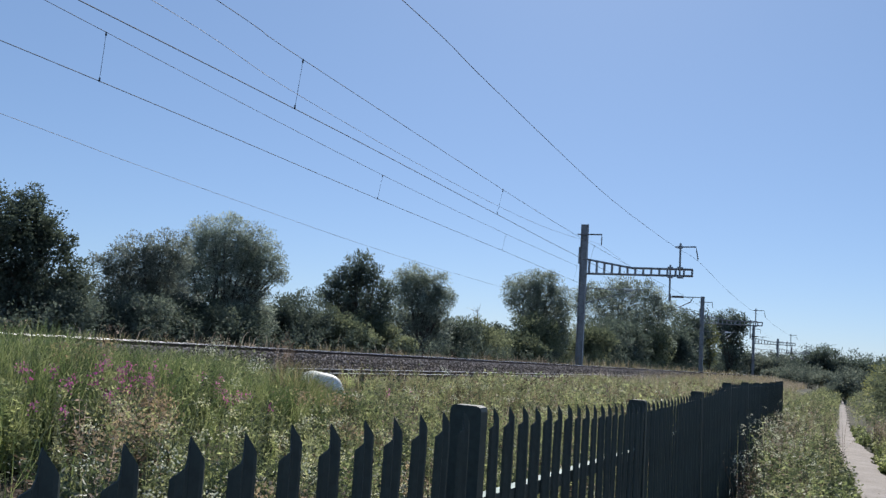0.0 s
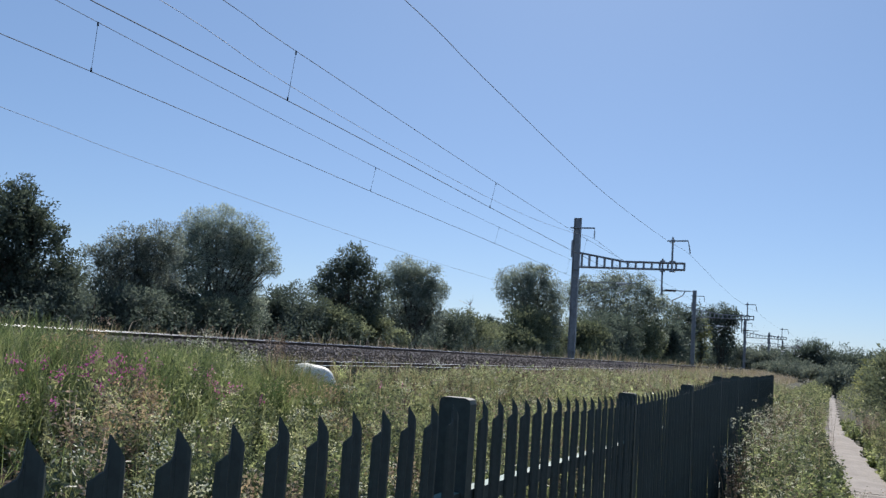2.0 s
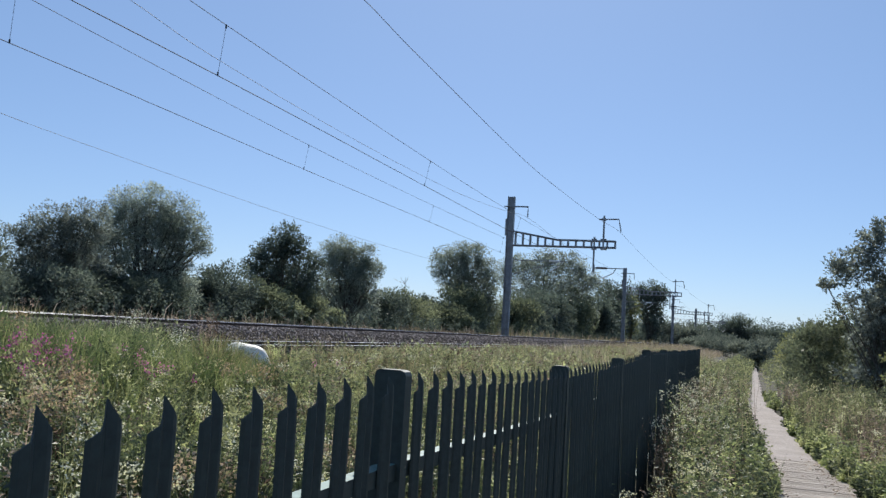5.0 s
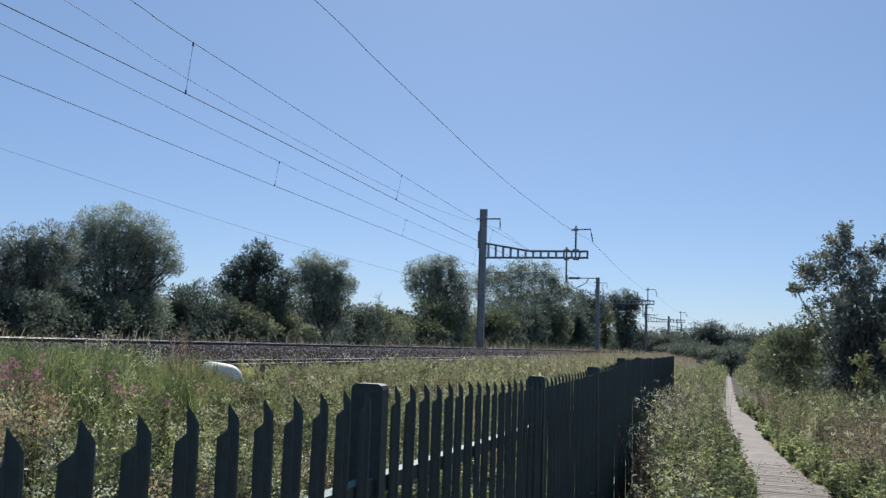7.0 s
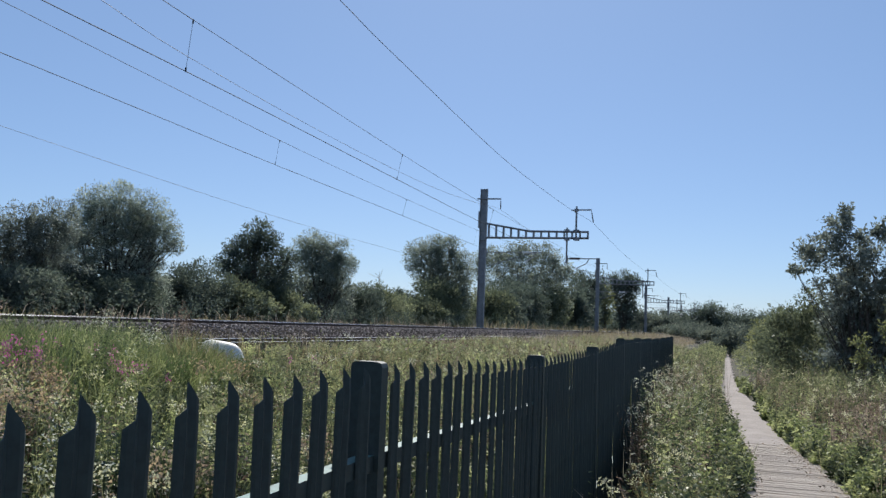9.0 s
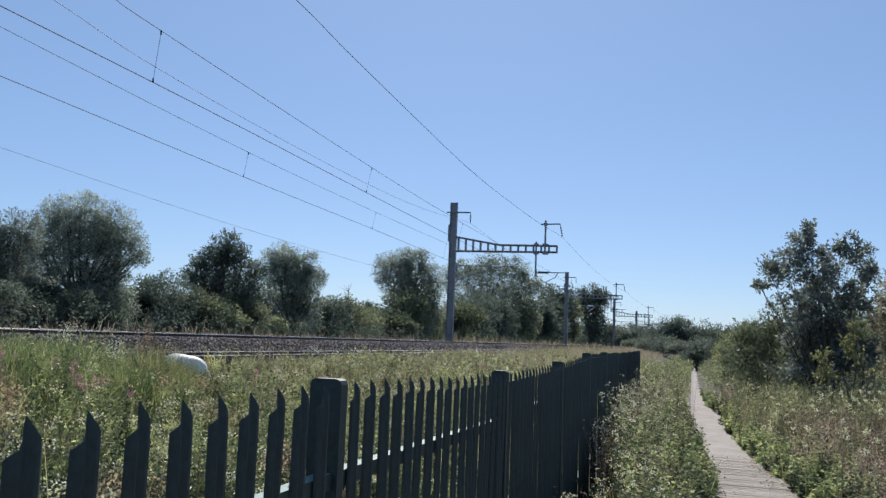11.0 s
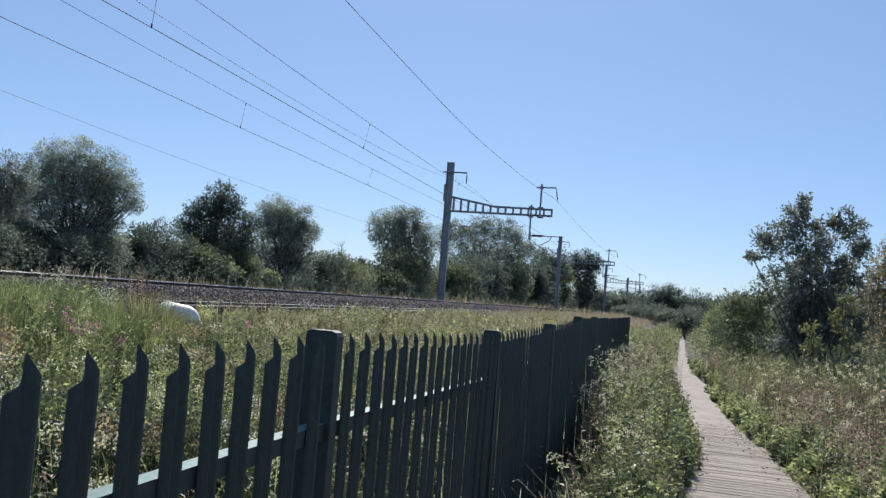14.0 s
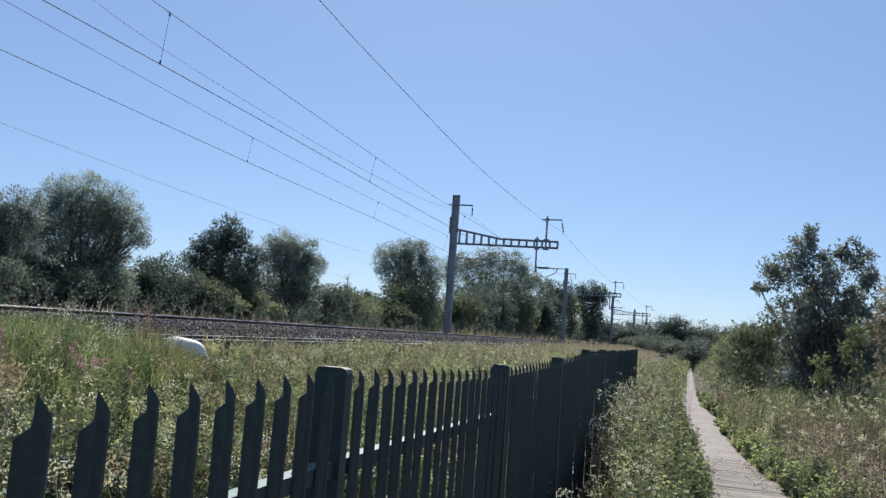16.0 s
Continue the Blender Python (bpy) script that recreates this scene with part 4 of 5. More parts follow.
EDGE_Y = [3, 8.5, 9.5, 11.5, 14.1, 16.5, 19, 21.5, 25, 28, 31, 40, 60]
LEFT_X = [0.06, 0.10, 0.16, 0.36, 0.25, 0.13, 0.04, 0.0, -0.02, -0.1, -0.12, -0.16, 0.0]
RIGHT_X = [1.54, 1.48, 1.44, 1.33, 1.08, 0.95, 0.80, 0.68, 0.76, 0.44, 0.42, 0.42, 0.47]


def clear_of_path(p, rng):
    """True where a leaf stands outside the trodden line, with a ragged edge."""
    j = np.abs(rng.normal(0, 0.05, len(p)))
    return (p[:, 0] < np.interp(p[:, 1], EDGE_Y, LEFT_X) + j) | (p[:, 0] > np.interp(p[:, 1], EDGE_Y, RIGHT_X) - j) | (p[:, 1] > 60)


def herbs(name, x, y, height, leaves, leaf_len, mat, rng, label, width=0.36, category="weeds", branches=5):
    """Branching leafy weeds: a stem, side shoots and pointed leaves along them."""
    n = len(x)
    height = np.broadcast_to(height, n)
    base = np.stack([x, y, ground_z(x, y) - 0.03], 1)
    lean = rng.normal(0, 0.16, (n, 3)) * np.array([1, 1, 0])
    sv, sf, tip = blade_quads(base, lean, height, 0.007, rng)
    k = np.repeat(np.arange(n), leaves)
    m = len(k)
    H = height[k]
    b = rng.integers(0, branches + 1, m)
    turn = rng.uniform(0, math.tau, (n, branches + 1))[k, b]
    start = rng.uniform(0.25, 0.85, (n, branches + 1))[k, b]
    w = rng.uniform(0.15, 1.0, m)
    side = b > 0
    u = np.where(side, start + w * (1.02 - start) * 0.75, 0.15 + 0.87 * w)
    reach = np.where(side, w * (1.0 - start) * 0.42 * H + 0.015, 0.0)
    p = base[k] + np.stack([lean[k, 0] * H * u * u * 0.8 + np.cos(turn) * reach, lean[k, 1] * H * u * u * 0.8 + np.sin(turn) * reach, H * u], 1)
    a = np.where(side, turn + rng.normal(0, 0.9, m), rng.uniform(0, math.tau, m))
    way = np.stack([np.cos(a), np.sin(a), rng.uniform(-0.1, 1.1, m)], 1)
    L = leaf_len * (1.3 - 0.7 * u) * rng.uniform(0.6, 1.4, m)
    ok = clear_of_path(p, rng)
    p, way, L = p[ok], way[ok], L[ok]
    v, f = merge([(sv, split_quads(sf)), leaf_tris(p, way, L, L * width * 1.1, rng)])
    ob = arrays_object(name, v, f, mat)
    tagged(ob, label, category, kind="stuff")
    return tip


def tufts(name, x, y, height, leaves, leaf_len, mat, rng, label, spread=0.3, width=0.36):
    """Compact bushy weeds: each a leafy head on a stem, with gaps between them."""
    n = len(x)
    height = np.broadcast_to(height, n)
    base = np.stack([x, y, ground_z(x, y) - 0.03], 1)
    sv, sf, _ = blade_quads(base, rng.normal(0, 0.12, (n, 3)) * np.array([1, 1, 0]), height * 0.9, 0.008, rng)
    k = np.repeat(np.arange(n), leaves)
    m = len(k)
    H = height[k]
    lobes = 4
    b = rng.integers(0, lobes, m)
    lob = rng.normal(size=(n, lobes, 3)) * np.array([spread * 0.6, spread * 0.6, 0.16])
    c = lob[k, b] * H[:, None]
    u = unit(rng.normal(size=(m, 3)))
    r = rng.random(m) ** 0.45
    o = c + u * (r * H)[:, None] * np.array([spread * 0.42, spread * 0.42, 0.22])
    p = base[k] + o + np.stack([np.zeros(m), np.zeros(m), H * 0.7], 1)
    low = rng.random(m) < 0.25
    p[:, 2] = np.where(low, base[k, 2] + H * rng.uniform(0.1, 0.6, m), p[:, 2])
    way = u + np.array([0, 0, 0.35])
    L = leaf_len * rng.uniform(0.6, 1.4, m)
    ok = clear_of_path(p, rng)
    p, way, L = p[ok], way[ok], L[ok]
    v, f = merge([(sv, split_quads(sf)), leaf_tris(p, way, L, L * width * 1.1, rng)])
    tagged(arrays_object(name, v, f, mat), label, "weeds", kind="stuff")


def bunches(name, x, y, height, stems, leaves, leaf_len, species, rng, label, spread=0.16, width=0.37, category="weeds"):
    """Upright weeds of several kinds: stems from one root, pointed leaves in whorls up each stem."""
    n = len(x)
    height = np.broadcast_to(height, n)
    pick = np.clip(clump(x, y, 0.55, 2.7) * 0.75 + rng.random(n) * 0.5 - 0.12, 0, 0.999)
    order = np.argsort(np.argsort(pick)) / n
    edge = np.cumsum([0.0] + [s for _, _, s in species])
    tips = []
    for (kind, mat, _), e0, e1 in zip(species, edge, edge[1:]):
        g = np.where((order >= e0) & (order < e1))[0]
        if len(g) == 0:
            continue
        s = np.repeat(g, stems)
        ns = len(s)
        H = height[s] * rng.uniform(0.6, 1.08, ns)
        a = rng.uniform(0, math.tau, ns)
        out = np.stack([np.cos(a), np.sin(a), np.zeros(ns)], 1) * rng.uniform(0.2, 1.0, (ns, 1))
        root = np.stack([x[s], y[s], ground_z(x[s], y[s]) - 0.03], 1) + out * 0.03
        lean = out * spread * 2.2
        sv, sf, tip = blade_quads(root, lean, H, 0.008, rng)
        nodes = max(3, leaves // 4)
        k = np.repeat(np.arange(ns), nodes * 2)
        m = len(k)
        step = np.tile(np.repeat(np.arange(nodes), 2), ns)
        u = 0.16 + 0.86 * (step + rng.uniform(-0.3, 0.3, m)) / nodes
        p = root[k] + lean[k] * (H[k] * np.where(u < 0.6, 0.417 * u, 0.25 + 1.375 * (u - 0.6)))[:, None]
        p[:, 2] += H[k] * u * (1 - 0.12 * spread)
        b = rng.uniform(0, math.tau, ns)[k] + step * 1.571 + np.tile([0.0, math.pi], m // 2) + rng.normal(0, 0.3, m)
        way = np.stack([np.cos(b), np.sin(b), rng.uniform(-0.35, 0.75, m)], 1)
        L = leaf_len * 1.3 * (1.35 - 0.85 * u) * rng.uniform(0.7, 1.3, m)
        ok = clear_of_path(p, rng)
        p, way, L = p[ok], way[ok], L[ok]
        lv, lf = leaf_quads(p, way, L, L * width, rng)
        v, f = merge([(sv, split_quads(sf)), (lv, split_quads(lf))])
        tagged(arrays_object(name, v, f, mat), label % kind, category, kind="stuff")
        tips.append(tip)
    return tips


def uneven(n, rng, tall=0.3):
    """Heights of mixed growth: mostly low, some standing well above."""
    return np.where(rng.random(n) < tall, rng.uniform(0.8, 1.25, n), rng.uniform(0.35, 0.7, n))


def grasses(name, x, y, height, width, mat, rng, label, lean=0.28):
    n = len(x)
    base = np.stack([x, y, ground_z(x, y) - 0.02], 1)
    v, f, tip = blade_quads(base, rng.normal(0, lean, (n, 3)) * np.array([1, 1, 0]), height, width, rng)
    tagged(arrays_object(name, v, f, mat), label, "grass", kind="stuff")
    return tip


def flower_heads(name, tips, mat, rng, label, count=14, radius=0.035, tall=0.0, size=0.014, category="flowers"):
    n = len(tips)
    k = np.repeat(np.arange(n), count)
    o = rng.normal(size=(len(k), 3)) * radius * np.array([0.7, 0.7, 0.35])
    o[:, 2] += rng.uniform(-tall, 0.01, len(k))
    v, f = leaf_tris(tips[k] + o, rng.normal(size=(len(k), 3)) + np.array([0, 0, 0.5]), size * rng.uniform(0.7, 1.4, len(k)), size * 0.8, rng)
    tagged(arrays_object(name, v, f, mat), label, category, kind="stuff")


R1 = np.random.default_rng(101)


def clump(x, y, s=1.0, q=0.0):
    """Patchiness, 0 to 1, that varies over about s metres."""
    a = np.sin(x * 2.1 / s + 1.7 * np.sin(y * 1.3 / s + q)) + np.sin(y * 1.9 / s + 1.4 * np.sin(x * 1.7 / s - q) + q)
    return np.clip(0.5 + 0.25 * a, 0, 1)


def bank(n, x0, x1, y0, y1, power=1.0):
    """Places on the bank behind the fence, in patches with bare gaps between."""
    x, y = scatter(n, x0, x1, y0, y1, R1, power)
    keep = (y > -0.62 * x - 0.4) & (clump(x, y, 0.33, 1.7) + R1.normal(0, 0.08, n) > 0.27)
    return x[keep], y[keep]


KINDS = [("bright yellow-green", M_BRIGHT, 0.44), ("pale grey-green", M_PALE, 0.08), ("dark green", M_DEEP, 0.20), ("green", M_HERB, 0.22), ("brownish", M_HERB_DULL, 0.06)]
DRYING = [("bright yellow-green", M_BRIGHT, 0.34), ("pale grey-green", M_PALE, 0.20), ("dark green", M_DEEP, 0.08), ("green", M_HERB, 0.16), ("brownish", M_HERB_DULL, 0.22)]
# bank between the fence and the tracks
x, y = bank(1900, -6.9, -1.35, 0.4, 9.0, 0.9)
h = 0.5 * (0.55 + 0.6 * R1.random(len(x))) * np.interp(x, [-7.9, -6, -3, -1.4], [0.85, 1.05, 1.35, 1.6]) * (0.6 + 0.7 * clump(x, y, 0.6))
far = (x < -3.3) & (np.hypot(x, y) > 6.3)
bunches("bank_weeds", x[far], y[far], h[far], 6, 29, 0.048, KINDS, R1, "upright %s weeds on the bank behind the fence")
# mostly dark leaves here: shade behind the fence put into the colour mix
SHADE_MIX = [("bright yellow-green", M_BRIGHT, 0.06), ("pale grey-green", M_PALE, 0.02), ("dark green", M_DEEP, 0.70), ("green", M_HERB, 0.12), ("brownish", M_HERB_DULL, 0.10)]
bunches("fence_weeds", x[~far], y[~far], h[~far], 6, 29, 0.048, SHADE_MIX, R1, "tall upright %s weeds close behind the fence")
x, y = bank(2200, -7.9, -1.35, 8.0, 22, 1.1)
h = 0.48 * (0.55 + 0.6 * R1.random(len(x))) * np.interp(x, [-7.9, -6, -3, -1.4], [0.7, 0.9, 1.25, 1.5]) * (0.6 + 0.7 * clump(x, y, 0.8))
bunches("bank_weeds", x, y, h, 5, 17, 0.06, DRYING, R1, "upright %s weeds further along the bank")
x, y = bank(600, -6.8, -2.6, 0.4, 9.0, 0.9)
k = np.hypot(x, y) > 5.4
x, y = x[k], y[k]
h = 0.55 * uneven(len(x), R1, 0.45) * np.interp(x, [-7.9, -6, -3, -1.4], [0.75, 1.0, 1.25, 1.5]) * (0.6 + 0.7 * clump(x, y, 0.6))
tufts("meadow_weeds", x, y, h, 190, 0.037, M_HERB, R1, "bushy green weeds on the bank behind the fence")
x, y = bank(800, -6.6, -2.2, 0.4, 8.5, 0.9)
k = np.hypot(x, y) > 5.0
x, y = x[k], y[k]
h = 0.5 * uneven(len(x), R1) * np.interp(x, [-7.9, -6, -3, -1.4], [0.8, 1.0, 1.3, 1.6]) * (0.5 + 0.9 * clump(x, y, 0.5))
herbs("open_weeds", x, y, h, 44, 0.038, M_HERB, R1, "slender leafy weeds on the bank behind the fence")
x, y = bank(900, -7.9, -1.35, 7.5, 20, 1.1)
h = 0.5 * uneven(len(x), R1, 0.45) * np.interp(x, [-7.9, -6, -3, -1.4], [0.65, 0.9, 1.2, 1.5]) * (0.6 + 0.7 * clump(x, y, 0.8))
tufts("meadow_weeds", x, y, h, 70, 0.05, M_HERB, R1, "bushy green weeds further along the bank", 0.36)
x, y = bank(1500, -7.9, -1.35, 6.5, 19, 1.1)
h = 0.48 * uneven(len(x), R1) * np.interp(x, [-7.9, -6, -3, -1.4], [0.6, 0.9, 1.2, 1.5]) * (0.5 + 0.9 * clump(x, y, 0.7))
herbs("open_weeds", x, y, h, 20, 0.065, M_HERB, R1, "slender leafy weeds further along the bank", width=0.34)
x, y = bank(1200, -7.9, -1.35, 0.4, 18, 1.1)
k = clump(x, y, 0.9, 2.0) + R1.normal(0, 0.08, len(x)) > 0.58
x, y = x[k], y[k]
h = R1.uniform(0.3, 0.68, len(x)) * np.interp(x, [-7.9, -5.5, -1.4], [0.5, 0.85, 1.35])
tip = herbs("dry_weeds", x, y, h, 26, 0.038, M_HERB_DULL, R1, "brownish drying weeds among the green")
x, y = bank(350, -7.2, -1.4, 0.6, 14)
k = clump(x, y, 0.7, 0.6) > 0.6
x, y = x[k], y[k]
h = R1.uniform(0.3, 0.6, len(x)) * np.interp(x, [-7.9, -5.5, -1.4], [0.7, 1.0, 1.3])
tufts("dry_bushes", x, y, h, 90, 0.036, M_HERB_DULL, R1, "bushy pinkish-brown drying weeds on the bank")
flower_heads("bank_seed_heads", tip[R1.random(len(tip)) < 0.25], M_STRAW, R1, "pale brown seed heads on the bank", 14, 0.035, 0.07, 0.02)
x, y = bank(6000, -8.0, -1.4, 15, 70, 1.5)
h = R1.uniform(0.25, 0.5, len(x)) * np.interp(x, [-8, -6, -1.4], [0.8, 1.0, 1.5]) * (0.7 + 0.6 * clump(x, y, 2.5))
herbs("far_meadow_weeds", x, y, h, 8, 0.11, M_PALE, R1, "weeds and grass along the bank in the distance")
x, y = bank(7000, -8.0, -1.4, 14, 60, 1.5)
grasses("meadow_grass", x, y, R1.uniform(0.25, 0.55, len(x)) * np.interp(x, [-8, -6, -1.4], [0.9, 1.0, 1.3]), 0.014, M_OLIVE_GRASS, R1, "olive and straw-coloured meadow grass")
x, y = bank(5000, -8.0, -1.4, 0.4, 16, 1.2)
k = y + R1.normal(0, 0.8, len(x)) < 9.0
grasses("meadow_grass", x[k], y[k], R1.uniform(0.3, 0.7, k.sum()), 0.008, M_GRASS, R1, "fine green grass among the weeds")
grasses("meadow_grass", x[~k], y[~k], R1.uniform(0.3, 0.65, (~k).sum()), 0.011, M_OLIVE_GRASS, R1, "fine yellow-olive grass among the weeds")
x, y = scatter(26000, -8.0, -5.0, 2.5, 11.5, R1)
keep = y < -x * 1.30 + 0.35 * np.sin(x * 3) + R1.normal(0, 0.35, len(x))
x, y = x[keep], y[keep]
h = R1.uniform(0.46, 0.79, len(x)) * np.interp(x, [-8, -7.0, -6, -5.0], [0.8, 0.95, 1.0, 0.85]) * (0.8 + 0.35 * clump(x, y, 1.5, 1.0))
grasses("tall_grass", x, y, h, 0.008, M_GRASS, R1, "tall bright green grass mound hiding the near track", 0.4)
x, y = scatter(11000, -8.3, -3.5, 17, 115, R1, 1.5)
h = R1.uniform(0.35, 0.62, len(x)) * np.interp(y, [17, 30, 60, 115], [0.6, 1.0, 1.2, 1.5])
half = clump(x, y, 2.2, 1.0) + R1.normal(0, 0.2, len(x)) > 0.4
grasses("pale_grass", x[half], y[half], h[half], 0.022, M_STRAW, R1, "pale dry grass along the railway verge")
grasses("olive_grass", x[~half], y[~half], h[~half], 0.024, M_OLIVE_GRASS, R1, "yellow-green grass along the railway verge")
x, y = bank(1500, -8.0, -1.5, 17, 62, 1.2)
for mat, word, s in ((M_HERB_DULL, "brown-pink", 0), (M_PALE, "pale", 1), (M_BRIGHT, "yellow-green", 2)):
    tufts("far_meadow_tufts", x[s::3], y[s::3], R1.uniform(0.28, 0.5, len(x[s::3])) * np.interp(x[s::3], [-8, -1.5], [0.75, 1.4]), 34, 0.085, mat, R1, "lumpy %s weeds along the bank" % word, 0.5, 0.5)
x, y = scatter(7000, -16.5, -7.5, 56, 150, R1, 1.1)
x = x + bend(y)
half = R1.random(len(x)) < 0.4
grasses("trackside_grass", x[half], y[half], R1.uniform(0.5, 1.0, half.sum()), 0.04, M_STRAW, R1, "tall straw-coloured grass beside the tracks")
grasses("trackside_grass", x[~half], y[~half], R1.uniform(0.5, 1.0, (~half).sum()), 0.045, M_OLIVE_GRASS, R1, "tall olive-green grass beside the tracks")
x, y = scatter(2600, -5.9, -5.1, 7.4, 9.3, R1)
grasses("tall_grass", x, y, R1.uniform(0.42, 0.7, len(x)) * np.interp(y, [7.4, 9.2, 10.0], [1.08, 1.0, 0.8]), 0.009, M_GRASS, R1, "tall grass growing round the white tank", 0.35)
y = R1.uniform(8.4, 9.15, 2600)
off = R1.uniform(-0.62, 0.40, 2600)
x = -0.641 * y + off
h = R1.uniform(0.38, 0.6, len(x)) * np.interp(off, [-0.6, -0.14, 0.0, 0.36], [1.42, 1.4, 1.2, 1.08])
grasses("tall_grass", x[::2], y[::2], h[::2], 0.009, M_GRASS, R1, "tall grass half hiding the white tank", 0.3)
grasses("tall_grass", x[1::2], y[1::2], h[1::2], 0.009, M_OLIVE_GRASS, R1, "seeding grass half hiding the white tank", 0.4)
y = R1.uniform(8.6, 9.15, 46)
x = -0.641 * y + R1.uniform(-0.4, 0.42, 46)
bunches("tankside_weeds", x, y, R1.uniform(0.5, 0.61, 46), 5, 26, 0.045, DRYING, R1, "upright %s weeds in front of the white tank", 0.12)


# flowers of the bank
def patches(spots, s=0.2):
    px = [R1.normal(cx, s, n) for cx, cy, n in spots]
    py = [R1.normal(cy, s * 1.3, n) for cx, cy, n in spots]
    return np.concatenate(px), np.concatenate(py)


x, y = patches([(-5.24, 5.03, 8), (-5.45, 4.8, 4), (-5.39, 5.37, 5), (-5.6, 5.55, 3), (-5.34, 5.6, 4), (-5.24, 6.44, 6), (-5.31, 6.72, 5), (-5.6, 7.0, 2), (-5.8, 5.9, 4), (-5.7, 6.5, 2), (-5.9, 8.4, 2), (-5.6, 10.8, 2), (-4.9, 4.3, 2)], 0.12)
tip = herbs("willowherb_stems", x, y, R1.uniform(0.48, 0.6, len(x)), 10, 0.05, M_HERB, R1, "stems of pink wild flowers")
flower_heads("pink_flowers", tip, M_PINK, R1, "bright magenta wild flower spikes", 22, 0.032, 0.08, 0.022)
x, y = patches([(-5.06, 5.32, 6), (-4.94, 5.05, 5), (-4.55, 4.6, 3), (-5.44, 7.9, 5), (-4.4, 4.4, 4), (-6.0, 5.6, 3), (-5.2, 8.6, 5), (-4.4, 7.4, 4), (-3.0, 4.2, 4), (-3.0, 6.2, 5)], 0.1)
tip = herbs("dry_dock_plants", x, y, R1.uniform(0.5, 0.68, len(x)), 60, 0.03, M_HERB_DULL, R1, "pinkish-brown seeding plants on the bank")
flower_heads("dry_plumes", tip, M_PLUME, R1, "feathery pinkish-brown seed plumes", 80, 0.08, 0.14, 0.026)
x, y = np.array([-6.42, -6.33, -6.2, -5.2, -4.6]), np.array([9.05, 8.9, 9.0, 10.4, 11.6])
tall = bunches("dock_plants", x, y, np.array([1.02, 0.86, 0.74, 0.6, 0.6]), 5, 60, 0.04, [("reddish-brown", M_HERB_DULL, 1.0)], R1, "tall %s seeding dock plants by the tank", 0.1, 0.6)[0]
flower_heads("dock_seeds", tall, M_HERB_DULL, R1, "reddish-brown dock seed spikes", 60, 0.03, 0.34, 0.026)
x, y = bank(70, -6.5, -1.8, 1.0, 14)
x, y = np.concatenate([x, R1.normal(-7.1, 0.12, 4), R1.normal(-6.31, 0.15, 4), R1.normal(-6.0, 0.2, 3)]), np.concatenate([y, R1.normal(8.4, 0.12, 4), R1.normal(8.48, 0.15, 4), R1.normal(9.0, 0.2, 3)])
tip = herbs("umbel_stems", x, y, R1.uniform(0.55, 0.75, len(x)), 6, 0.05, M_HERB, R1, "stems of white wild flowers")
flower_heads("white_umbels", tip, M_UMBEL, R1, "flat white wild flower heads", 44, 0.07, 0.0, 0.017)
x, y = patches([(-4.94, 6.1, 3), (-4.36, 4.7, 3), (-3.5, 4.84, 5), (-3.5, 5.2, 4), (-3.2, 3.5, 5), (-4.6, 7.2, 4), (-2.6, 3.2, 6), (-2.2, 4.4, 6), (-1.9, 2.6, 6), (-2.6, 5.6, 6), (-3.8, 6.8, 5), (-1.8, 6.4, 6)], 0.22)
tip = herbs("yellow_flower_stems", x, y, R1.uniform(0.55, 0.8, len(x)) * np.interp(x, [-5, -3, -1.8], [0.85, 1.0, 1.2]), 8, 0.05, M_HERB, R1, "stems of cream wild flowers behind the fence")
flower_heads("cream_flowers", tip, M_CREAM, R1, "cream wild flower clusters behind the fence", 40, 0.05, 0.03, 0.018)
# verge between fence and footpath
GREENS = [("bright green", M_BRIGHT, 0.22), ("green", M_HERB, 0.28), ("dark green", M_NETTLE, 0.50)]
MIXED = [("brownish", M_HERB_DULL, 0.20), ("pale grey-green", M_PALE, 0.04), ("dark green", M_DEEP, 0.34), ("green", M_HERB, 0.18), ("yellow-green", M_BRIGHT, 0.24)]
y = 5.6 + 17 * R1.random(520) ** 1.3
x = np.interp(y, EDGE_Y, LEFT_X) - 0.62 * R1.random(520) ** 1.2
h = R1.uniform(0.5, 0.95, len(x)) * np.interp(np.interp(y, EDGE_Y, LEFT_X) - x, [0, 0.25, 0.6], [0.55, 0.9, 1.15]) * (0.7 + 0.5 * clump(x, y, 0.6, 0.4))
bunches("path_edge_nettles", x, y, h, 5, 40, 0.055, GREENS, R1, "leafy %s nettles along the boardwalk edge", 0.13, 0.6)
y = 7.0 + 22 * R1.random(760) ** 1.25
x = np.maximum(R1.uniform(-0.9, -0.15, 760), np.interp(y, [7, 9, 11, 30], [-0.36, -0.5, -0.85, -0.95]))
h = R1.uniform(0.75, 1.2, len(x)) * np.interp(y, [7, 9, 12, 30], [0.72, 0.95, 1.1, 1.2]) * np.interp(x, [-0.9, -0.15], [1.1, 0.85]) * (0.72 + 0.42 * clump(x, y, 0.7, 1.2))
tip = np.concatenate(bunches("verge_weeds", x, y, h, 4, 34, 0.058, MIXED, R1, "tall upright %s weeds between the fence and the footpath", 0.14, 0.42))
y = R1.uniform(10.0, 18, 130)
x = R1.uniform(-1.0, -0.72, 130)
h = R1.uniform(0.95, 1.4, len(x)) * np.interp(y, [9, 11, 18], [0.8, 1.0, 1.05])
tall = np.concatenate(bunches("fence_side_weeds", x, y, h, 4, 30, 0.048, [("brownish", M_HERB_DULL, 0.55), ("dark green", M_DEEP, 0.45)], R1, "tall thin %s weeds leaning on the fence", 0.12, 0.42))
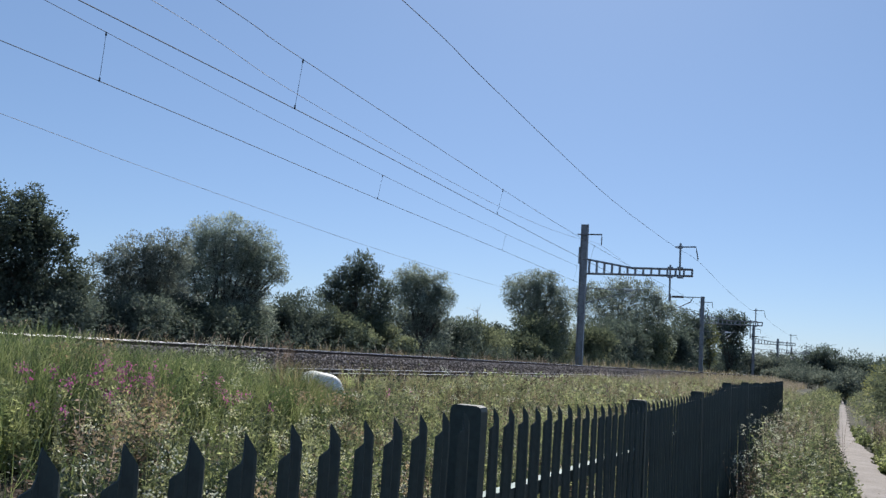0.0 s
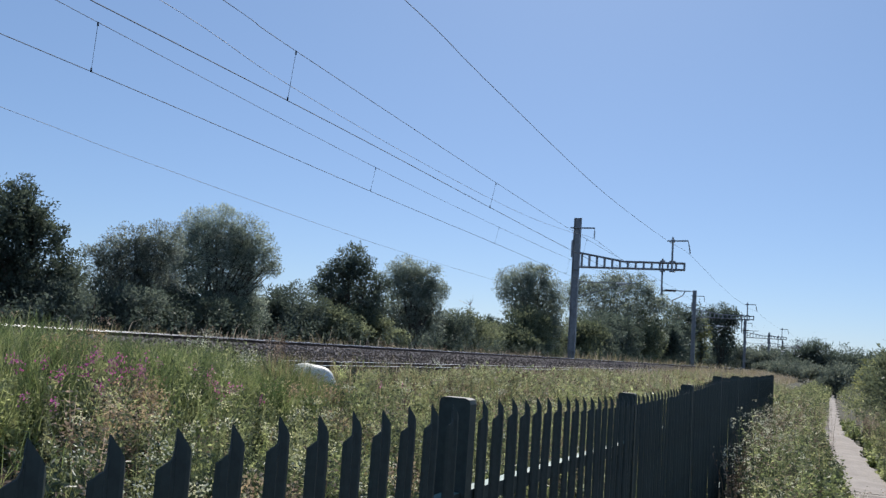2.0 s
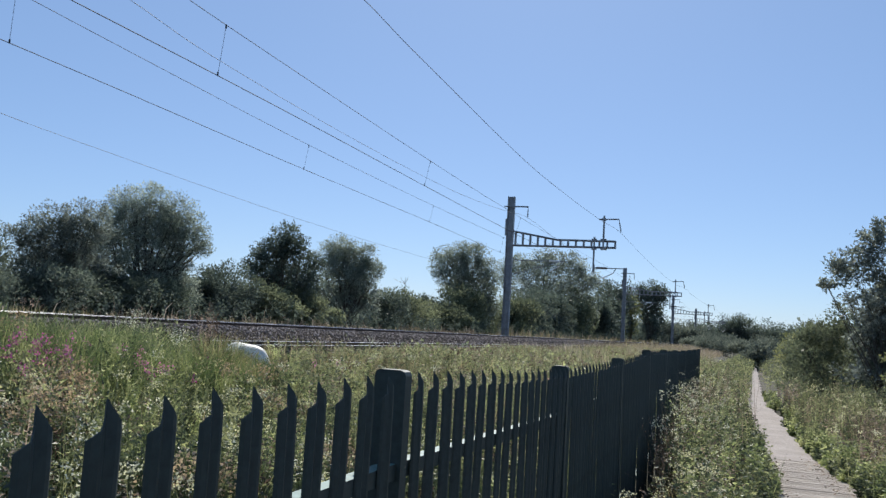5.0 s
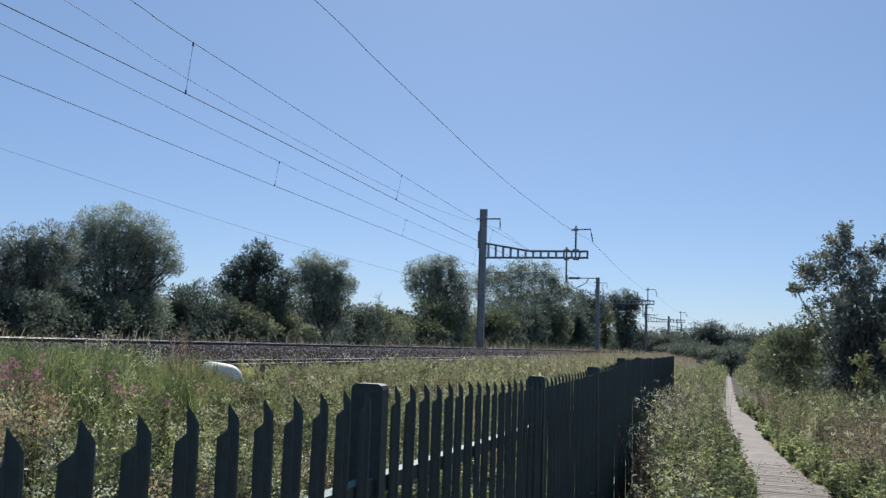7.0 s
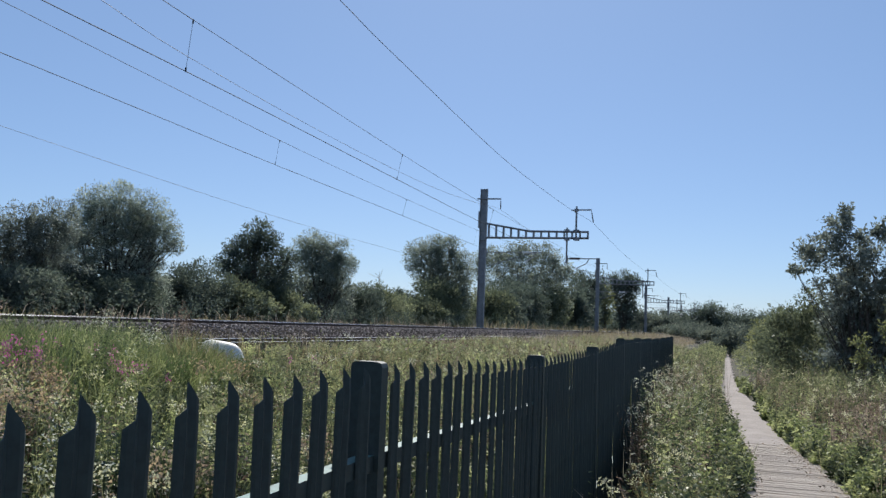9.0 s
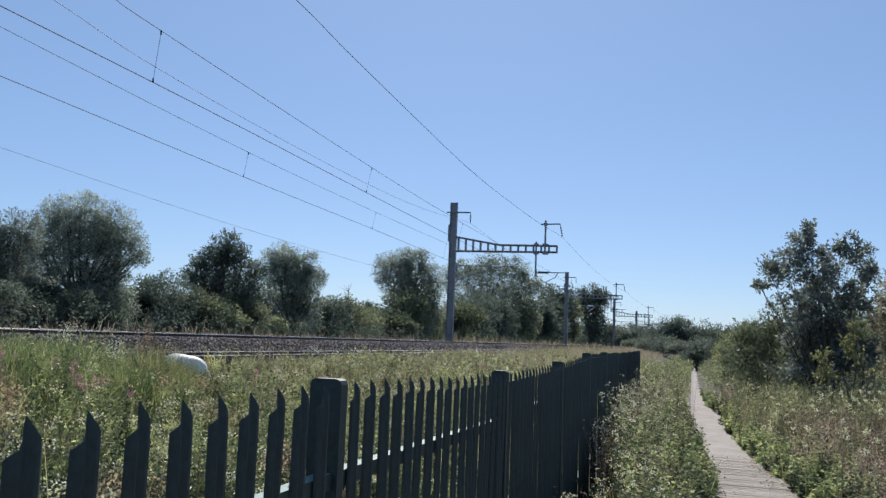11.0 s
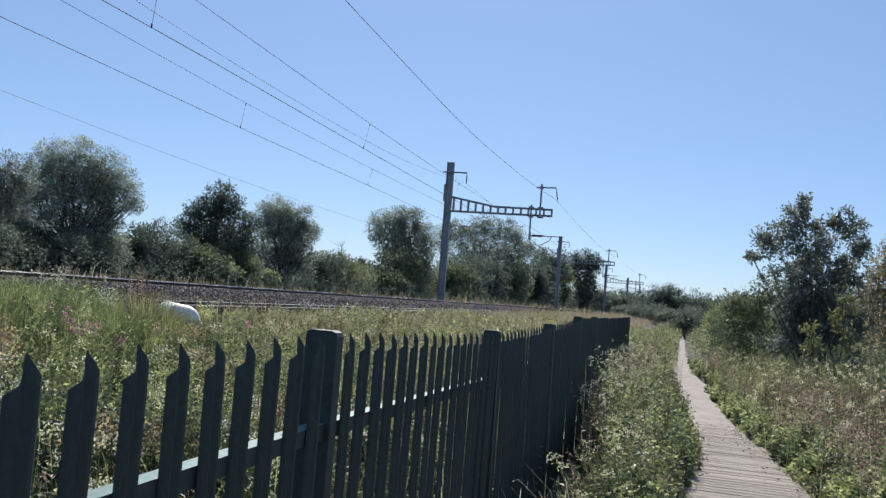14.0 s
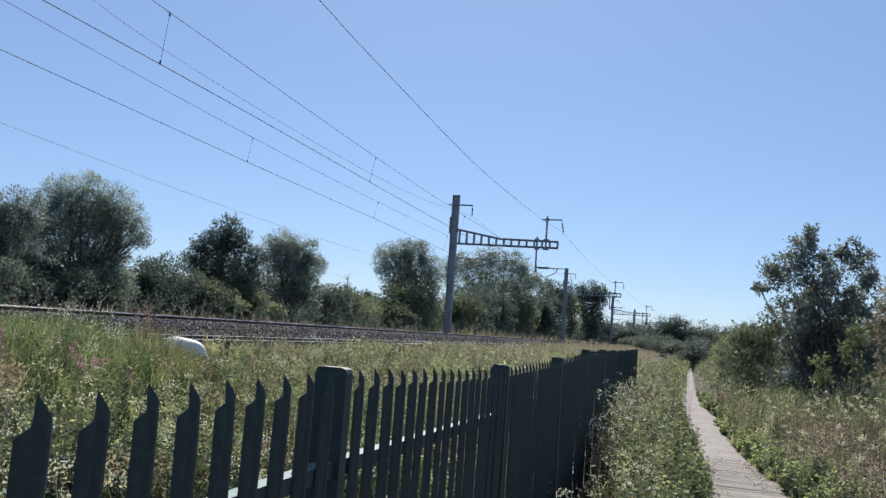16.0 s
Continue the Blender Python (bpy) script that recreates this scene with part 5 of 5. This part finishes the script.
flower_heads("fluffy_seed_heads", tall[R1.random(len(tall)) < 0.4], M_UMBEL, R1, "fluffy whitish seed heads beside the fence", 12, 0.028, 0.05, 0.02)
x, y = R1.uniform(-0.72, -0.02, 1500), R1.uniform(4.4, 9.0, 1500)
k = clump(x, y, 0.5, 0.8) > 0.3
grasses("dry_grass", x[k], y[k], R1.uniform(0.35, 0.85, k.sum()) * np.interp(y[k], [4.4, 9], [0.7, 1.0]), 0.006, M_OLIVE_GRASS, R1, "golden-green grass in the shade of the fence", 0.5)
x, y = R1.uniform(-0.75, 0.0, 80), R1.uniform(4.6, 8.0, 80)
bunches("verge_weeds", x, y, R1.uniform(0.35, 0.8, len(x)), 4, 30, 0.055, MIXED, R1, "straggling %s weeds at the foot of the fence", 0.2, 0.45)
flower_heads("verge_seed_heads", tip[R1.random(len(tip)) < 0.07], M_UMBEL, R1, "fluffy whitish seed heads on the weeds", 12, 0.025, 0.04, 0.018)
x, y = scatter(240, -0.9, 0.1, 8.5, 30, R1, 1.3)
k = (x > -0.62 - 0.12 * (y - 4.6)) & (clump(x, y, 0.5, 3.0) > 0.42) & (R1.random(len(x)) < np.interp(x, [-0.97, -0.4, 0.1], [1.0, 0.8, 0.25]))
x, y = x[k], y[k]
tip = herbs("verge_dry_weeds", x, y, R1.uniform(0.7, 1.3, len(x)) * np.interp(y, [4.8, 8, 30], [0.8, 1.0, 1.25]), 34, 0.036, M_HERB_DULL, R1, "drying brown weeds against the fence")
flower_heads("verge_dry_heads", tip[R1.random(len(tip)) < 0.3], M_STRAW, R1, "dry flower heads above the verge weeds", 14, 0.03, 0.05, 0.016)
x, y = np.concatenate([R1.uniform(-0.8, -0.1, 12), R1.normal(-0.34, 0.05, 4)]), np.concatenate([R1.uniform(5.2, 9.5, 12), R1.normal(7.9, 0.06, 4)])
tip = herbs("ragwort_stems", x, y, R1.uniform(0.7, 0.9, len(x)), 8, 0.05, M_HERB, R1, "stems of pale yellow wild flowers")
flower_heads("cream_flowers", tip, M_CREAM, R1, "pale yellow wild flower clusters by the fence", 40, 0.045, 0.02, 0.016)
x, y = R1.uniform(-0.95, -0.45, 44), R1.uniform(3.8, 7.0, 44)
grasses("bare_stalks", x, y, R1.uniform(0.6, 1.0, len(x)), 0.012, M_STRAW, R1, "bare leaning dry stalks by the fence", 0.8)
x, y = scatter(2200, -1.6, 0.05, 30, 110, R1, 1.2)
herbs("verge_weeds_far", x, y, R1.uniform(0.6, 1.1, len(x)), 12, 0.14, M_HERB, R1, "weeds beside the path in the distance")
# meadow beside the footpath
BANK_Y, BANK_X = [6, 9.7, 12.7, 14.4, 17, 19.5, 22, 25.5, 29, 31], [1.6, 1.5, 1.3, 1.13, 1.0, 0.84, 0.72, 0.82, 0.5, 0.46]
y = 6.2 + 12 * R1.random(700) ** 1.7
x = np.interp(y, BANK_Y, BANK_X) + np.interp(y, [6, 9, 12, 18], [1.5, 1.2, 0.6, 0.3]) * R1.random(700) ** 1.2
h = R1.uniform(0.4, 0.75, len(x)) * np.interp(x - np.interp(y, BANK_Y, BANK_X), [0, 0.25, 1.2], [0.5, 0.85, 1.1]) * (0.6 + 0.6 * clump(x, y, 0.6, 0.2))
bunches("meadow_nettles", x, y, h, 4, 36, 0.062, [("bright green", M_BRIGHT, 0.4), ("green", M_HERB, 0.32), ("dark green", M_NETTLE, 0.28)], R1, "leafy %s weeds beside the footpath", 0.2, 0.55)
x, y = scatter(2100, 0.9, 7.5, 8.0, 32, R1, 1.2)
k = (x > np.interp(y, BANK_Y, BANK_X) + 0.35) & (y > 2.5 * x)
x, y = x[k], y[k]
h = R1.uniform(0.6, 1.0, len(x)) * np.interp(y, [8, 12, 30], [0.8, 1.0, 1.25]) * (0.65 + 0.5 * clump(x, y, 0.8, 2.0))
tip = np.concatenate(bunches("meadow_weeds", x, y, h, 4, 26, 0.052, [("brownish", M_HERB_DULL, 0.54), ("pale grey-green", M_PALE, 0.03), ("dark green", M_DEEP, 0.17), ("green", M_HERB, 0.12), ("yellow-green", M_BRIGHT, 0.14)], R1, "tall upright %s weeds beside the footpath", 0.18, 0.42))
flower_heads("beige_seed_heads", tip[R1.random(len(tip)) < 0.2], M_STRAW, R1, "fluffy beige seed heads over the meadow", 10, 0.03, 0.05, 0.022)
x, y = scatter(1900, 1.7, 8.0, 8.5, 34, R1, 1.15)
k = (clump(x, y, 1.3, 1.0) + R1.normal(0, 0.15, len(x)) > 0.35) & (y > 2.6 * x)
x, y = x[k], y[k]
h = R1.uniform(0.5, 0.95, len(x)) * (0.8 + 0.4 * clump(x, y, 1.6))
tip = herbs("meadow_dry_weeds", x, y, h, 24, 0.04, M_HERB_DULL, R1, "brownish flowering weeds beside the footpath")
x, y = scatter(700, 1.6, 6.8, 8.0, 26, R1, 1.2)
k = (clump(x, y, 1.0, 0.3) > 0.5) & (y > 2.6 * x)
x, y = x[k], y[k]
tufts("dry_bushes", x, y, R1.uniform(0.55, 1.0, len(x)), 90, 0.036, M_HERB_DULL, R1, "bushy brown drying weeds beside the footpath")
flower_heads("meadow_seed_heads", tip[R1.random(len(tip)) < 0.4], M_STRAW, R1, "brown seed heads on the weeds", 14, 0.035, 0.07, 0.02)
x, y = scatter(820, 1.25, 8.0, 9.0, 28, R1, 1.0)
k = (y > 2.6 * x) & (clump(x, y, 1.1, 5.0) > 0.36)
x, y = x[k], y[k]
tip = herbs("meadowsweet_stems", x, y, R1.uniform(0.75, 1.15, len(x)), 8, 0.05, M_HERB, R1, "stems of cream wild flowers")
flower_heads("cream_flowers", tip, M_CREAM, R1, "fluffy cream meadow flowers", 22, 0.03, 0.03, 0.022)
x, y = scatter(2800, 0.6, 10, 34, 130, R1, 1.4)
x = np.maximum(x, path_mid(y) + path_half(y) + 0.05)
herbs("meadow_weeds_far", x, y, R1.uniform(0.6, 1.1, len(x)), 10, 0.16, M_HERB, R1, "weeds beside the path in the distance")
y = R1.uniform(7.5, 36, 130)
x = np.interp(y, BANK_Y, BANK_X) + R1.uniform(0.0, 0.4, 130)
bunches("path_edge_weeds", x, y, R1.uniform(0.25, 0.5, len(x)), 6, 26, 0.055, [("bright green", M_BRIGHT, 0.55), ("dark green", M_NETTLE, 0.45)], R1, "leafy %s weeds along the path edge", 0.22, 0.7)
# sprigs and litter on the boardwalk edges
x, y = R1.uniform(1.3, 1.5, 60), R1.uniform(7.5, 15, 60)
herbs("edge_weeds", x, y, R1.uniform(0.12, 0.25, len(x)), 24, 0.03, M_HERB, R1, "small weeds creeping over the boardwalk edge")
y = 6.0 + 10 * R1.random(420)
side = R1.random(420) < 0.4
x = np.where(side, np.interp(y, EDGE_Y, LEFT_X) + np.abs(R1.normal(0, 0.1, 420)), np.interp(y, EDGE_Y, RIGHT_X) - np.abs(R1.normal(0, 0.14, 420)))
v, f = leaf_tris(np.stack([x, y, np.full(420, 0.007)], 1), np.stack([R1.normal(size=420), R1.normal(size=420), R1.uniform(0, 0.25, 420)], 1), R1.uniform(0.02, 0.07, 420), R1.uniform(0.012, 0.03, 420), R1)
tagged(arrays_object("leaf_litter", v, f, M_HERB_DULL), "dry leaf litter lying along the boardwalk edges", "litter", kind="stuff")
# growth round and behind the standing place
x, y = scatter(9000, -9.0, 7.5, -9.0, 5.5, R1)
k = (np.abs(x - 0.4) > 1.3) & ~((x < -1.3) & (y > -0.62 * x - 0.4)) & (np.abs(x + 1.0) > 0.2)
grasses("near_grass", x[k], y[k], R1.uniform(0.2, 0.5, k.sum()), 0.009, M_GRASS, R1, "rough green grass round the boardwalk", 0.4)
x, y = scatter(800, -9.0, 7.5, -9.0, 7.0, R1)
k = (x > 1.9) | ((x < -1.4) & (y < -0.62 * x - 0.4))
bunches("near_weeds", x[k], y[k], R1.uniform(0.35, 0.7, k.sum()), 4, 12, 0.07, KINDS, R1, "upright %s weeds round the boardwalk")
x, y = scatter(500, -0.85, 0.0, -6.0, 4.6, R1)
grasses("near_grass", x, y, R1.uniform(0.08, 0.2, len(x)), 0.008, M_GRASS, R1, "short trodden grass along the fence", 0.5)
# verge beyond the tracks
x, y = scatter(5000, -23, -16.0, 8, 110, R1, 1.2)
k = clump(x, y, 3.0, 0.7) + R1.normal(0, 0.15, len(x)) > 0.5
h = R1.uniform(0.12, 0.42, len(x)) * (0.4 + 1.0 * clump(x, y, 1.7, 2.3))
grasses("far_verge_grass", x[k], y[k], h[k], 0.02, M_OLIVE_GRASS, R1, "rough olive-brown grass verge beyond the tracks")
grasses("far_verge_grass", x[~k], y[~k], h[~k], 0.02, M_STRAW, R1, "bleached dry grass verge beyond the tracks")
x, y = scatter(230, -20, -16.0, 12, 70, R1, 1.1)
k = clump(x, y, 1.2, 5.0) > 0.55
x, y = x[k], y[k]
tip = grasses("far_verge_stalks", x, y, R1.uniform(0.4, 0.95, len(x)), 0.02, M_STRAW, R1, "tall bleached seed stalks beyond the tracks", 0.3)
herbs("far_verge_weeds", x + 0.4, y + 0.5, R1.uniform(0.3, 0.6, len(x)), 30, 0.07, M_HERB_DULL, R1, "reddish-brown weeds on the verge beyond the tracks")
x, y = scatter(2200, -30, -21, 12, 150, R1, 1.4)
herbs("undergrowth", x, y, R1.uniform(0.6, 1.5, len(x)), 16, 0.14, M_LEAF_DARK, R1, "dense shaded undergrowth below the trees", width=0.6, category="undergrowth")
x, y = scatter(4600, -11.6, -7.9, 8.5, 42, R1, 1.2)
grasses("ballast_stalks", x, y, 0.22 + R1.uniform(0.1, 0.6, len(x)) * clump(x, y, 2.0, 4.0), 0.015, M_STRAW, R1, "pale dry stalks standing between the tracks", 0.3)
x, y = scatter(520, -12.1, -7.9, 9, 40, R1, 1.1)
k = clump(x, y, 1.6, 2.2) > 0.45
x, y = x[k], y[k]
tip = herbs("ballast_weeds", x, y, R1.uniform(0.25, 0.55, len(x)), 16, 0.05, M_HERB_DULL, R1, "dry pinkish weeds growing out of the ballast")
flower_heads("ballast_seed_heads", tip, M_STRAW, R1, "pale seed heads over the ballast", 8, 0.03, 0.06, 0.03)
x, y = scatter(1600, 0.95, 7.6, 17.0, 26.0, R1)
herbs("tall_weeds", x, y, R1.uniform(0.85, 1.3, len(x)) * np.interp(x, [1.0, 1.5], [0.65, 1.0]), 28, 0.055, M_HERB, R1, "tall dull green weeds below the tree")
x, y = scatter(2200, -12.1, -10.4, 9, 60, R1, 1.2)
k = clump(x, y, 0.9, 3.0) > 0.5
tip = grasses("ballast_seed_stalks", x[k], y[k], R1.uniform(0.3, 0.8, k.sum()) * (0.55 + 0.6 * clump(x[k], y[k], 2.5, 1.0)), 0.008, M_STRAW, R1, "tall pale seeding stalks on the ballast shoulder", 0.3)
flower_heads("stalk_seed_heads", tip, M_STRAW, R1, "pale seed heads on the ballast stalks", 5, 0.03, 0.14, 0.03)
x, y = scatter(1500, -16.6, -11.3, 8, 60, R1, 1.1)
grasses("trackside_stalks", x, y, R1.uniform(0.2, 0.5, len(x)) + 0.4 * (R1.random(len(x)) < 0.2), 0.012, M_STRAW, R1, "dry stalks growing through the ballast", 0.2)

# ---- white tank in the grass ----


def build_tank():
    bm = bmesh.new()
    bmesh.ops.create_uvsphere(bm, u_segments=40, v_segments=24, radius=1.0)
    for v in bm.verts:
        c = v.co
        dent = 1 - 0.05 * math.sin(3 * c.x + 5 * c.y) * (c.z > 0)
        flare = 1 + 0.10 * (c.z < 0.3)
        v.co = Vector((math.copysign(abs(c.x) ** 0.55, c.x) * 0.30 * flare, math.copysign(abs(c.y) ** 0.6, c.y) * 0.25 * flare,
                       math.copysign(abs(c.z) ** 0.5, c.z) * 0.27 * dent - 0.07 * max(0.0, c.x) ** 2 - 0.02 * c.x))
    t = bm_object("plastic_tank", bm, M_WHITE, smooth=True)
    t.location = (-6.10, 9.56, 1.15)
    t.rotation_euler = (radians(-4), radians(7), radians(32))
    tagged(t, "weathered white rounded plastic tank lying in the grass", "tank")


build_tank()

# ---- palisade fence ----
F_X0, F_SLOPE = -0.997, -0.0195
POST_Y = [-0.278 + 2.79 * k for k in range(11)]
POST_TOP = [-0.125, -0.119, -0.165, -0.15, -0.085, -0.09, -0.11, -0.12, -0.12, -0.115, -0.11]


def fence_x(y):
    return F_X0 + F_SLOPE * (y - 1.15)


def build_fence():
    fence = thing("palisade_fence", (F_X0, 0, 0), "dark green steel palisade fence with pointed pales", "fence", kind="structure")
    fx = lambda y: fence_x(y) - F_X0
    turn = Matrix.Rotation(-math.atan(F_SLOPE) * -1, 4, "Z")
    # pale: a folded W section with a horned head
    bm = bmesh.new()
    prof = [(-0.037, 0.0, -0.067), (-0.033, 0.007, -0.060), (-0.019, 0.013, -0.051), (-0.009, 0.008, -0.042), (-0.003, 0.005, -0.028), (-0.001, 0.004, -0.012), (0.002, 0.004, 0.0),
            (0.008, 0.007, -0.010), (0.016, 0.0125, -0.024), (0.025, 0.0125, -0.036), (0.033, 0.007, -0.050), (0.036, 0.0, -0.065)]
    fr, bk = [], []
    for yy, xx, zt in prof:
        out = -0.08 * max(0.0, zt + 0.06)
        fr.append((bm.verts.new((xx + 0.003, yy, -1.80)), bm.verts.new((xx + 0.003, yy, -0.09)), bm.verts.new((xx + 0.003 + out, yy, zt))))
        bk.append((bm.verts.new((xx, yy, -1.80)), bm.verts.new((xx, yy, -0.09)), bm.verts.new((xx + out, yy, zt))))
    for rows, flip in ((fr, False), (bk, True)):
        for a, b in zip(rows, rows[1:]):
            for k in range(2):
                q = (a[k], b[k], b[k + 1], a[k + 1])
                bm.faces.new(q[::-1] if flip else q)
    for k in range(len(prof) - 1):
        bm.faces.new((fr[k][2], fr[k + 1][2], bk[k + 1][2], bk[k][2]))
    for s in (0, -1):
        for k in range(2):
            bm.faces.new((fr[s][k], fr[s][k + 1], bk[s][k + 1], bk[s][k]))
    pale = part("pale", bm, M_FENCE, fence)
    first = True
    places = []
    for bay, (p0, p1) in enumerate(zip(POST_Y, POST_Y[1:])):
        y = p0 + (0.0535 if bay == 0 else 0.119)
        while y < p1 - 0.06:
            places.append(y)
            y += 0.1525
    for y in places:
        top = float(np.interp(y, POST_Y, POST_TOP)) - 0.008 + 1.75 + random.uniform(-0.004, 0.004)
        ob = pale if first else pale.copy()
        if not first:
            scene.collection.objects.link(ob)
        first = False
        ob.location = (fx(y), y, top)
        ob.rotation_euler = (random.gauss(0, 0.006), random.gauss(0, 0.006), random.gauss(0, 0.05))
    for k, (y, top) in enumerate(zip(POST_Y, POST_TOP)):
        bm = bmesh.new()
        h = top + 1.75
        outline = [(-0.092, -0.4), (0.014, -0.4), (0.014, h - 0.018), (0.009, h - 0.005), (-0.004, h), (-0.074, h), (-0.087, h - 0.005), (-0.092, h - 0.018)]
        add_prism(bm, outline, -0.026, 0.026)
        p = part("post", bm, M_FENCE, fence)
        p.location = (fx(y), y, 0)
    for y0, y1, t0, t1 in zip(POST_Y, POST_Y[1:], POST_TOP, POST_TOP[1:]):
        for dz in (-0.288, -1.35):
            bm = bmesh.new()
            a = Vector((fx(y0), y0 + 0.02, t0 + 1.75 + dz))
            b = Vector((fx(y1), y1 - 0.02, t1 + 1.75 + dz))
            vs = []
            for p in (a, b):
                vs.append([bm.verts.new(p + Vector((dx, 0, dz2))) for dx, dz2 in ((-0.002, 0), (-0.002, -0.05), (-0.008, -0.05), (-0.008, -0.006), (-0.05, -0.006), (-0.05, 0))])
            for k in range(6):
                # face 5 looks up and takes the coat with sunlight painted in
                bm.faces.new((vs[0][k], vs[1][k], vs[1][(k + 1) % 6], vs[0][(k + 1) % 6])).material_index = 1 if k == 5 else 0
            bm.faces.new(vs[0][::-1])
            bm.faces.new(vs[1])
            part("fence_rail", bm, [M_FENCE, M_FENCE_LIT], fence, "angle rail with sunlight painted on its upper face")


build_fence()

# ---- boardwalk planks ----


def build_boardwalk():
    bw = thing("boardwalk", (0.8, 0, 0), "weathered grey timber boardwalk with grooved planks", "boardwalk", kind="structure")
    for x in (-0.5, 0.5):
        bm = bmesh.new()
        add_box(bm, x - 0.05, x + 0.05, -2.54, BW_END, -0.16, -0.037)
        part("bearer", bm, M_PLANK, bw)
    bm = bmesh.new()
    outline, g = [], 6
    for k in range(g):
        y0 = -0.0625 + 0.125 * k / g
        outline += [(y0 + 0.002, 0.0), (y0 + 0.015, 0.0), (y0 + 0.0165, -0.004), (y0 + 0.0205, -0.004)]
    outline = [(-0.0625, -0.036), (-0.0625, -0.004)] + outline[:-2] + [(0.0615, -0.004), (0.0625, -0.036)]
    a = [bm.verts.new((-0.65, y, z)) for y, z in outline]
    b = [bm.verts.new((0.65, y, z)) for y, z in outline]
    m = len(outline)
    for k in range(m):
        bm.faces.new((a[k], b[k], b[(k + 1) % m], a[(k + 1) % m]))
    bm.faces.new(a[::-1])
    bm.faces.new(b)
    first = part("plank", bm, M_PLANK, bw)
    k = 0
    y = -2.5
    while y < BW_END:
        ob = first if k == 0 else first.copy()
        if k:
            scene.collection.objects.link(ob)
        ob.location = (random.uniform(-0.02, 0.02), y, random.uniform(-0.003, 0.003))
        ob.rotation_euler = (random.gauss(0, 0.004), 0, random.gauss(0, 0.003))
        y += 0.147
        k += 1


build_boardwalk()
